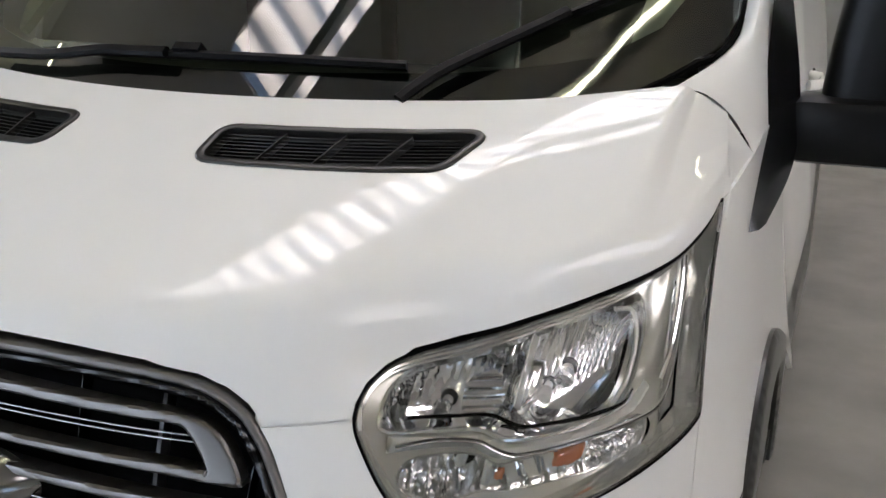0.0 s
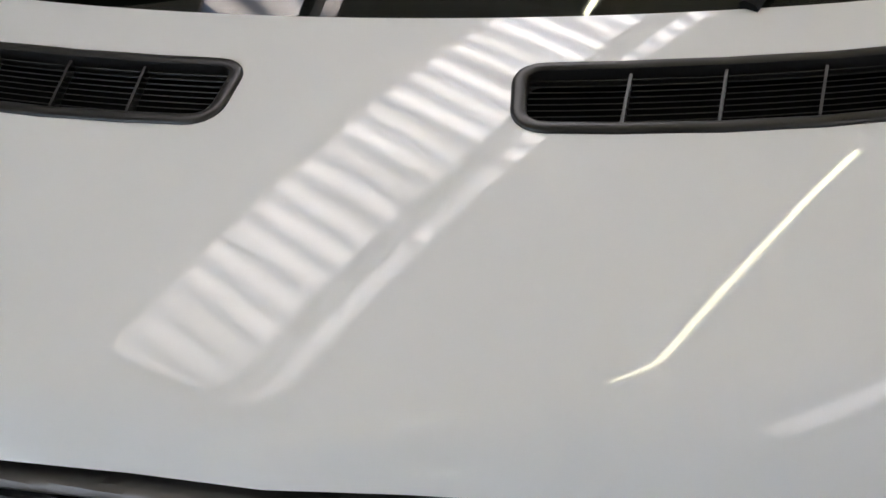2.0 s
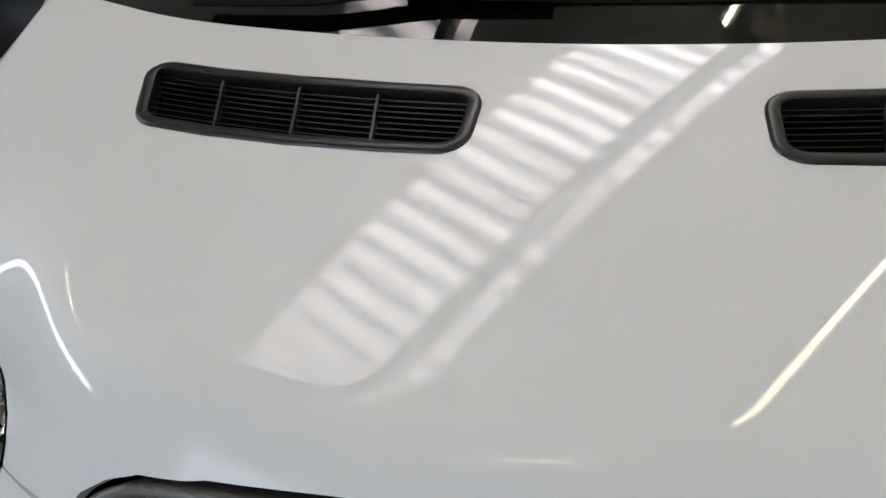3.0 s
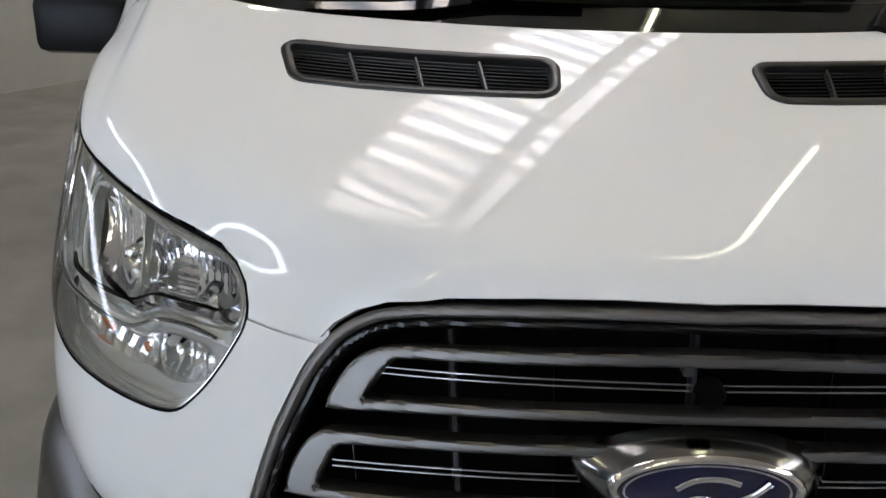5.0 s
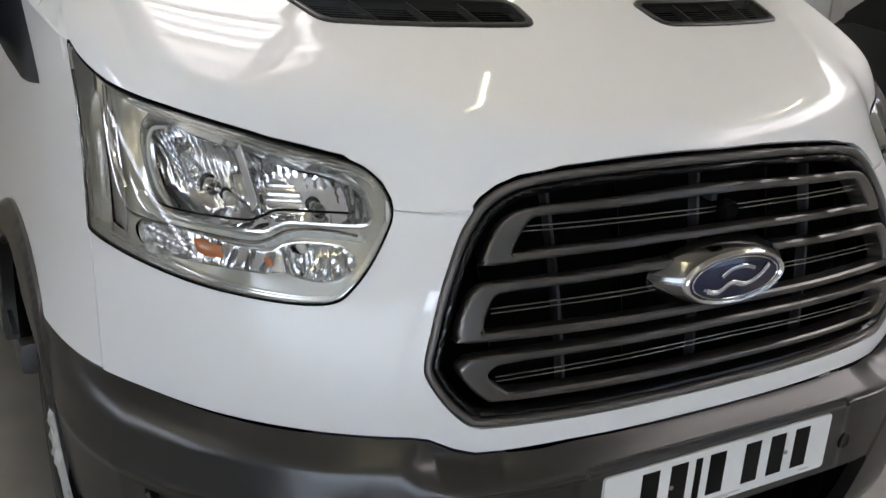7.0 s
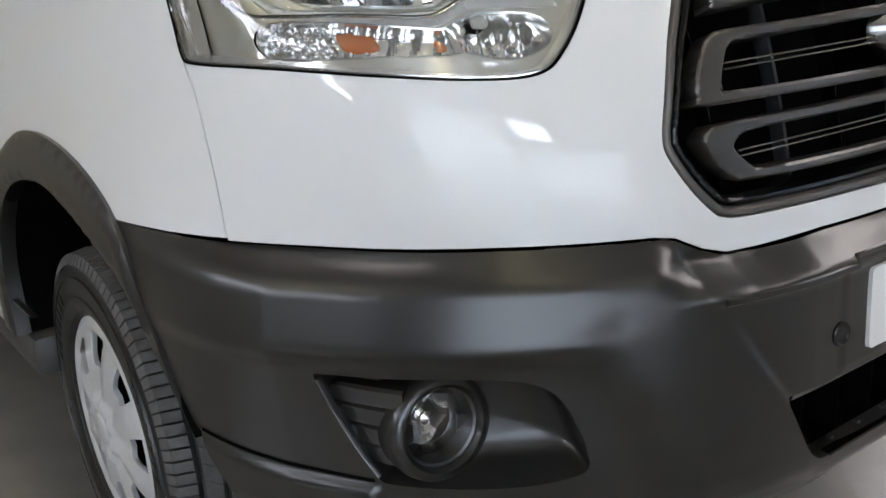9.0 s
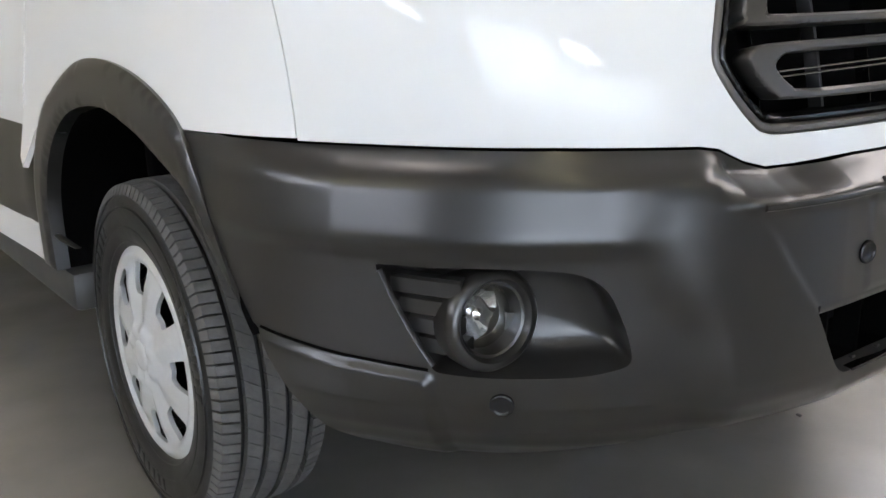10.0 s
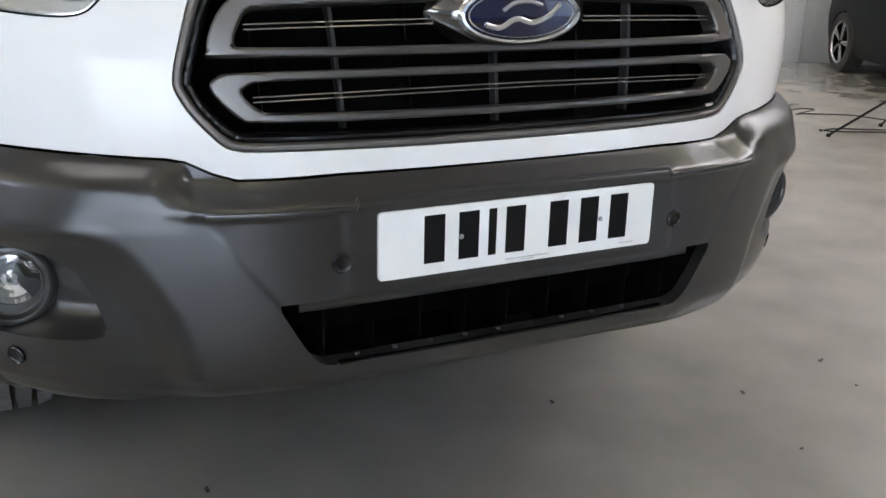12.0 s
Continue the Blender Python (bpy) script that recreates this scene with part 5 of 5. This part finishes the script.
for sign in (1, -1):
    def at(y, z, sign=sign):
        p = body_side(y, z)
        p[:, 0] *= sign
        return p

    part_of(van, "side_panel", patch(at, [(1.505, .47), (5.55, .47), (5.55, 2.40), (1.75, 2.40), (1.15, 1.80), (1.10, 1.45), (1.505, 1.385)], [], .10, .02, centre=(0, 3, 1.2)), PAINT, "white van side")
    part_of(van, "side_moulding", patch(at, rounded([(1.478, .560), (1.53, .555), (5.30, .555), (5.30, .775), (1.53, .785), (1.455, .772)], 3), [], .05, .012, (.03, .012), centre=(0, 3, .7)), PLASTIC, "black side moulding")
    part_of(van, "sill", box((sign * .925 - .06, 1.36, .37), (sign * .925 + .06, 5.3, .465), bevel=.02), SILL_GREY, "grey sill under the door")
    handle = part_of(van, "door_handle", sweep([(sign * x, y, 1.262) for x, y in ((.975, 2.30), (1.008, 2.34), (1.012, 2.42), (1.008, 2.50), (.975, 2.54))], oval(.010, .016, 10)), PAINT, "white door handle")
    part_of(handle, "key_lock", turned([(0, .016), (.006, .015), (.008, .011), (.008, 0)], 20, axis_pose((sign * .978, 2.60, 1.262), (sign, 0, 0))), SMOOTH_BLACK)
    sail = [(.780, 1.236), (.86, 1.325), (.95, 1.456), (1.04, 1.594), (1.13, 1.60), (1.10, 1.43), (1.02, 1.30)]
    rows = [[(.934, .780, 1.236), (.932, .86, 1.325), (.925, .95, 1.456), (.919, 1.04, 1.594)], [(.950, .80, 1.236), (.955, .90, 1.318), (.950, 1.0, 1.45), (.935, 1.08, 1.592)],
            [(.958, .84, 1.237), (.986, 1.0, 1.309), (.982, 1.05, 1.435), (.949, 1.12, 1.590)], [(.94, .95, 1.24), (.955, 1.05, 1.30), (.95, 1.12, 1.43), (.92, 1.18, 1.59)]]
    verts = [(sign * x, y, z) for r in rows for x, y, z in rounded(np.array(r), 4, False)]
    k = len(verts) // 4
    faces = facing(verts, [(i * k + j, i * k + j + 1, (i + 1) * k + j + 1, (i + 1) * k + j) for i in range(3) for j in range(k - 1)], (0, 1.3, 1.4))
    mirror = part_of(van, "door_mirror", (verts, faces), SMOOTH_BLACK, "black door mirror on a short arm")
    part_of(mirror, "arm", box((.965, 1.02, 1.302), (1.17, 1.14, 1.425), Matrix.Diagonal((sign, 1, 1, 1)), .025), MIRROR_BLACK)
    rows = rounded([(1.305, 1.050, 1.100), (1.315, 1.035, 1.115), (1.34, 1.022, 1.130), (1.39, 1.017, 1.156), (1.45, 1.020, 1.186), (1.55, 1.030, 1.226), (1.65, 1.045, 1.246), (1.72, 1.070, 1.236), (1.742, 1.110, 1.200)], 4, False)
    n = 28
    verts = []
    for z, x0, x1 in rows:
        for i in range(n):
            c, d = math.cos(2 * math.pi * i / n), math.sin(2 * math.pi * i / n)
            verts.append((sign * ((x0 + x1) / 2 + (x1 - x0) / 2 * math.copysign(abs(c) ** .55, c)), 1.115 + .065 * math.copysign(abs(d) ** .6, d), z))
    faces = [(r * n + i, r * n + (i + 1) % n, (r + 1) * n + (i + 1) % n, (r + 1) * n + i) for r in range(len(rows) - 1) for i in range(n)]
    faces += [tuple(range(n)), tuple((len(rows) - 1) * n + i for i in range(n))]
    part_of(mirror, "housing", (verts, facing(verts, faces, (sign * 1.12, 1.115, 1.5))), MIRROR_BLACK, "black mirror shell")
    edge = np.array([(sign * (x1 - .012), 1.068, z) for z, x0, x1 in rows if 1.335 < z < 1.56])
    lamp = part_of(mirror, "indicator", sweep(edge, oval(.015, .017, 12), up=(0, -1, 0)), PRISM, "clear ribbed side indicator")
    for k in range(7):
        t = .08 + k * .13
        p = edge[int(t * (len(edge) - 1))]
        part_of(lamp, "indicator_rib", sweep([p + (-.013, -.012, 0), p + (0, -.019, 0), p + (.013, -.012, 0)], oval(.0016, .0016, 6)), CHROME)
part_of(van, "roof", patch(lambda x, y: np.stack([x, y, 2.50 - .10 * x * x - .25 * np.clip(1.9 - y, 0, 1)], 1), [(-.84, 1.68), (.84, 1.68), (.84, 5.55), (-.84, 5.55)], [], .2, .03, centre=(0, 3, 0)), PAINT, "white van roof")
part_of(van, "rear_panel", box((-.95, 5.5, .45), (.95, 5.56, 2.42), bevel=.02), PAINT)
# unseen black boxes added underneath, to block light and darken the floor there
part_of(van, "underbody_blocker", box((-.62, .60, .36), (.62, 5.5, .46), bevel=.02), DEEP_BLACK, "black underbody")
part_of(van, "front_blocker", box((-.52, .04, .462), (.52, .32, .474), bevel=.004), DEEP_BLACK)
part_of(van, "rear_blocker", box((-.90, 1.46, .40), (.90, 5.5, .47), bevel=.02), DEEP_BLACK, "black underbody")
part_of(van, "tray_blocker", box((-.86, .30, .455), (.86, .64, .475), bevel=.008), DEEP_BLACK, "black tray under the engine")
# plain black box added behind the grille, so nothing shows through
part_of(van, "nose_filler", box((-.50, .16, .44), (.50, .95, 1.10), bevel=.03), DEEP_BLACK)
part_of(van, "bulkhead", box((-.86, 1.12, .44), (.86, 1.16, 1.30), bevel=.01), DEEP_BLACK)
for sign in (1, -1):
    part_of(van, "inner_wing", box((sign * .53 - .03, .25, .44), (sign * .53 + .03, 1.12, 1.12), bevel=.01), DEEP_BLACK)


def pillar(sign):
    """The white windscreen pillar from the bonnet seam up to the roof."""
    def ws(x, s):
        return tuple(screen_at(x, s)[0])

    rows = [[(.800, .752, float(deck(.796, .746)[0, 2])), (.845, .778, float(deck(.84, .77)[0, 2])), (.888, .792, float(deck(.882, .785)[0, 2]) - .006), (.929, .79, 1.366)],
            [ws(.866, .135), (.885, .885, 1.498), (.908, .880, 1.455), (.935, .87, 1.382)],
            [ws(.886, .27), (.898, .99, 1.585), (.915, .985, 1.540), (.940, .96, 1.395)],
            [ws(.886, .60), (.880, 1.23, 1.79), (.893, 1.22, 1.755), (.935, 1.15, 1.45)],
            [ws(.866, 1.15), (.845, 1.63, 2.11), (.865, 1.62, 2.08), (.91, 1.5, 1.75)],
            [ws(.805, 1.42), (.80, 1.82, 2.30), (.84, 1.80, 2.27), (.88, 1.75, 2.0)]]
    cols = [rounded([r[c] for r in rows], 5, False) for c in range(4)]
    n = len(cols[0])
    grid = [rounded([cols[c][i] for c in range(4)], 4, False) for i in range(n)]
    k = len(grid[0])
    verts = [(sign * x, y, z) for g in grid for x, y, z in g]
    faces = [(i * k + j, i * k + j + 1, (i + 1) * k + j + 1, (i + 1) * k + j) for i in range(n - 1) for j in range(k - 1)]
    strip_a = [tuple(deck(x, y)[0] - (0, 0, .004)) for x, y in ((.903, .66), (.897, .70), (.890, .745), (.884, .785))]
    strip_b = [(.907, .65, 1.335), (.913, .69, 1.344), (.920, .74, 1.355), (.929, .79, 1.366)]
    m = len(verts)
    verts += [(sign * x, y, z) for x, y, z in strip_a + strip_b]
    faces += [(m + i, m + i + 1, m + 5 + i, m + 4 + i) for i in range(3)]
    part_of(van, "pillar", (verts, facing(verts, faces, (0, 1.5, .9))), PAINT, "white windscreen pillar")


# white fillers added under the bonnet's side and rear corner, to lighten the gaps
for sign in (1, -1):
    line = rounded([(.790, .744), (.82, .762), (.85, .778), (.880, .789)], 5, False)
    p = deck(line[:, 0], line[:, 1]) * (sign, 1, 1) - (0, 0, .007)
    part_of(van, "bonnet_gap_filler", sweep(p, [(-.012, .0), (.012, 0), (.012, -.003), (-.012, -.003)], up=(sign * .2, -.35, .9)), PAINT, "white gutter under the bonnet edge")
    line = rounded([(.906, .600), (.904, .64), (.900, .68), (.893, .735), (.884, .785)], 5, False)
    p = deck(line[:, 0], line[:, 1]) * (sign, 1, 1) - (0, 0, .008)
    part_of(van, "corner_filler", sweep(p, [(-.010, .0), (.010, 0), (.010, -.003), (-.010, -.003)], up=(sign * .75, -.2, .6)), PAINT, "white filler at the bonnet corner")


pillar(1)
pillar(-1)

# ---- things in the hall ----
def light_stand(place, angles, spread=.66, hub=.52):
    stand = thing("light_stand", "black folding tripod light stand on the floor", "tripod")
    part_of(stand, "column", sweep([(0, 0, .11), (0, 0, 1.5)], oval(.016, .016, 12), up=(0, 1, 0)), CABLE)
    part_of(stand, "upper_column", sweep([(0, 0, 1.5), (0, 0, 2.2)], oval(.012, .012, 12), up=(0, 1, 0)), STEEL)
    collar = part_of(stand, "collar", box((-.028, -.028, hub - .05), (.028, .028, hub + .05), bevel=.008), CABLE)
    low = part_of(stand, "slider", box((-.025, -.025, .13), (.025, .025, .19), bevel=.008), CABLE)
    for a in angles:
        c, s = math.cos(a), math.sin(a)
        part_of(stand, "leg", sweep([(c * .03, s * .03, hub), (c * spread, s * spread, .012)], oval(.008, .006, 8), up=(-s, c, 0)), CABLE)
        part_of(stand, "brace", sweep([(c * .025, s * .025, .16), (c * spread * .55, s * spread * .55, hub * .45)], oval(.006, .004, 8), up=(-s, c, 0)), CABLE)
        part_of(stand, "foot", box((c * spread - .012, s * spread - .012, 0), (c * spread + .012, s * spread + .012, .024), bevel=.006), CABLE)
    stand.location = place
    return stand


light_stand((4.40, 2.29, 0), (radians(131), radians(73), radians(-78)))


def floor_cable(points, name="floor_cable"):
    line = rounded(points, 8, False)
    ob = link(name, *sweep(np.c_[line, np.full(len(line), .0045)], oval(.0042, .0042, 6)), CABLE)
    return tagged(ob, "thin black cable lying loose on the floor", "cable", "floor cables")


floor_cable([(4.42, 3.58), (4.58, 3.62), (4.66, 3.56), (4.50, 3.50), (4.38, 3.46), (4.47, 3.44), (4.716, 3.305), (4.78, 3.18), (4.82, 3.066), (5.0, 2.7), (5.4, 2.2)])
floor_cable([(4.08, 2.97), (4.15, 2.88), (4.438, 2.747), (4.75, 2.5), (5.2, 2.0)])
floor_cable([(4.05, 2.93), (4.20, 2.96), (4.46, 2.83), (4.8, 2.62), (5.3, 2.1)])


def hanging_cable(points):
    line = rounded(points, 8, False)
    ob = link("wall_cable", *sweep([hall(v, w, z) for v, w, z in line], oval(.008, .008, 6), up=(VX, VY, 0)), CABLE)
    return tagged(ob, "thin black cable hanging down the cream wall", "cable", "wall cables")


# upright ribs of the end wall
rib_w = np.arange(W0 + .15, W1, .33)
for k, w in enumerate(rib_w):
    lo, hi = (V1 - .035, -(w + .045), 0), (V1 + .002, -(w - .045), ROOF_Z)
    rib = link("cladding_rib", *box(lo, hi, Matrix.Rotation(HALL, 4, "Z"), .008), CLADDING, bpy.data.objects["wall_far"])


def parked_car(m):
    car = thing("parked_car", "dark glossy saloon car parked by the end wall", "car")
    # side profile: x along the car (front to +x), z up
    low = [(-1.83, .34), (-1.86, .60), (-1.84, .86), (-1.76, .93), (-1.45, .97), (-1.1, 1.02), (.55, .98), (.95, .93), (1.7, .84), (2.15, .70), (2.3, .55), (2.28, .32)]
    arcs = []
    for cx in (1.42, -1.38):
        arcs.append([(cx + .36 * math.cos(t), .31 + .36 * math.sin(t)) for t in np.linspace(-.15, math.pi + .15, 14)])
    line = low + [(1.80, .22)] + arcs[0] + [(.9, .20), (-.9, .20)] + arcs[1] + [(-1.80, .26)]
    for sign in (1, -1):
        def at(a, b, sign=sign):
            return np.stack([a, sign * (-.86 - .03 * np.sin(np.clip((b - .3) / .6, 0, 1) * math.pi) + .10 * np.clip(np.abs(a) - 1.6, 0, 1) ** 1.5 + .06 * np.clip(b - .8, 0, 1)), b], 1)
        part_of(car, "side", patch(at, line, [], .05, .03, centre=(0, 0, .6)), CAR_PAINT, "dark painted car flank")
        glass = [(-1.35, .99), (-.85, 1.36), (.1, 1.38), (.85, .98)]
        part_of(car, "side_window", patch(lambda a, b, s=sign: np.stack([a, s * (-.84 + .35 * (b - .95)), b], 1), rounded(glass, 3), [], .08, .02, centre=(0, 0, 1)), DARK_GLASS, "dark side window")
    k = 12
    top = rounded([(-1.86, .60), (-1.84, .88), (-1.5, .98), (-.95, 1.37), (-.4, 1.43), (.1, 1.40), (.55, 1.2), (.98, .96), (1.7, .87), (2.15, .72), (2.3, .5), (2.27, .3)], 4, False)
    verts, faces = [], []
    for x, z in top:
        half = .84 - .35 * max(0, z - .95) - .1 * max(0, abs(x) - 1.6) ** 1.5
        verts += [(x, half * math.sin(t), z + .03 * math.cos(t)) for t in np.linspace(-math.pi / 2, math.pi / 2, k)]
    for i in range(len(top) - 1):
        faces += [(i * k + j, i * k + j + 1, (i + 1) * k + j + 1, (i + 1) * k + j) for j in range(k - 1)]
    part_of(car, "upper_body", (verts, facing(verts, faces, (0, 0, .3))), CAR_PAINT, "dark painted bonnet and roof")
    part_of(car, "underbody", box((-1.7, -.75, .18), (2.0, .75, .4), bevel=.03), DEEP_BLACK)
    for sign in (1, -1):
        part_of(car, "car_headlamp", box((1.98, sign * .68 - .14, .60), (2.24, sign * .68 + .10, .72), None, .03), LAMP_TRIM, "clear slanted headlamp")
        for cx in (1.42, -1.38):
            w = new("car_wheel")
            w.parent = car
            w.matrix_world = Matrix.Translation((cx, sign * .80, .325)) @ Matrix.Rotation(math.pi / 2 * sign, 4, "Z")
            part_of(w, "tyre", turned([(-.10, .22), (-.11, .28), (-.09, .325), (.09, .325), (.11, .28), (.10, .235)], 40), RUBBER)
            part_of(w, "rim", turned([(.06, .0), (.06, .05), (.02, .20), (.095, .225), (.10, .235)], 40), DEEP_BLACK)
            for i in range(5):
                for d in (-.10, .10):
                    a = 2 * math.pi * i / 5 + d
                    c, s = math.cos(a), math.sin(a)
                    part_of(w, "spoke", sweep([(.085, .03 * c, .03 * s), (.088, .13 * c, .13 * s), (.092, .228 * c, .228 * s)], [(-.012, -.006), (.012, -.006), (.009, .008), (-.009, .008)], up=(1, 0, 0)), ALLOY)
            part_of(w, "rim_lip", turned([(.07, .232), (.100, .236), (.103, .228), (.085, .215)], 40), ALLOY)
    car.matrix_world = m
    return car


def turn_to(heading):
    return Matrix.Rotation(math.atan2(heading[1], heading[0]), 4, "Z")


spin = turn_to((-.45, -.89))
SMALL = .84
parked_car(Matrix.Translation(Vector((6.62, 5.14, 0)) - spin @ Vector((-1.38 * SMALL, -.88 * SMALL, 0))) @ spin @ Matrix.Scale(SMALL, 4))
hanging_cable([(2.05, W0 + .012, 3.0), (1.98, W0 + .012, 1.6), (1.93, W0 + .012, .85), (1.88, W0 + .012, .3), (1.86, W0 + .012, .05)])
hanging_cable([(2.25, W0 + .012, 3.0), (2.14, W0 + .012, 1.5), (2.12, W0 + .012, .9), (2.25, W0 + .012, .5), (2.55, W0 + .012, .3), (2.9, W0 + .012, .25)])


def floor_debris(places):
    """A few crumbs of dirt on the floor."""
    rng = random.Random(8)
    pieces = []
    for x, y in places:
        for k in range(rng.randint(1, 3)):
            r = rng.uniform(.003, .008)
            m = Matrix.Translation((x + rng.uniform(-.02, .02), y + rng.uniform(-.02, .02), r * .3)) @ Matrix.Rotation(rng.uniform(0, 3), 4, "Z")
            pieces.append(box((-r, -r * .6, -r * .3), (r, r * .6, r * .4), m, r * .25))
    return tagged(link("floor_debris", *joined(*pieces), RUBBER), "small dark crumbs of dirt on the floor", "debris", "", "stuff")


rng = random.Random(21)
floor_debris([(.888, .034), (1.262, .223), (.962, .298), (1.45, 1.1), (1.5, 1.35)] + [(rng.uniform(-2.5, 3.5), rng.uniform(-2.5, 3.5)) for _ in range(40)])
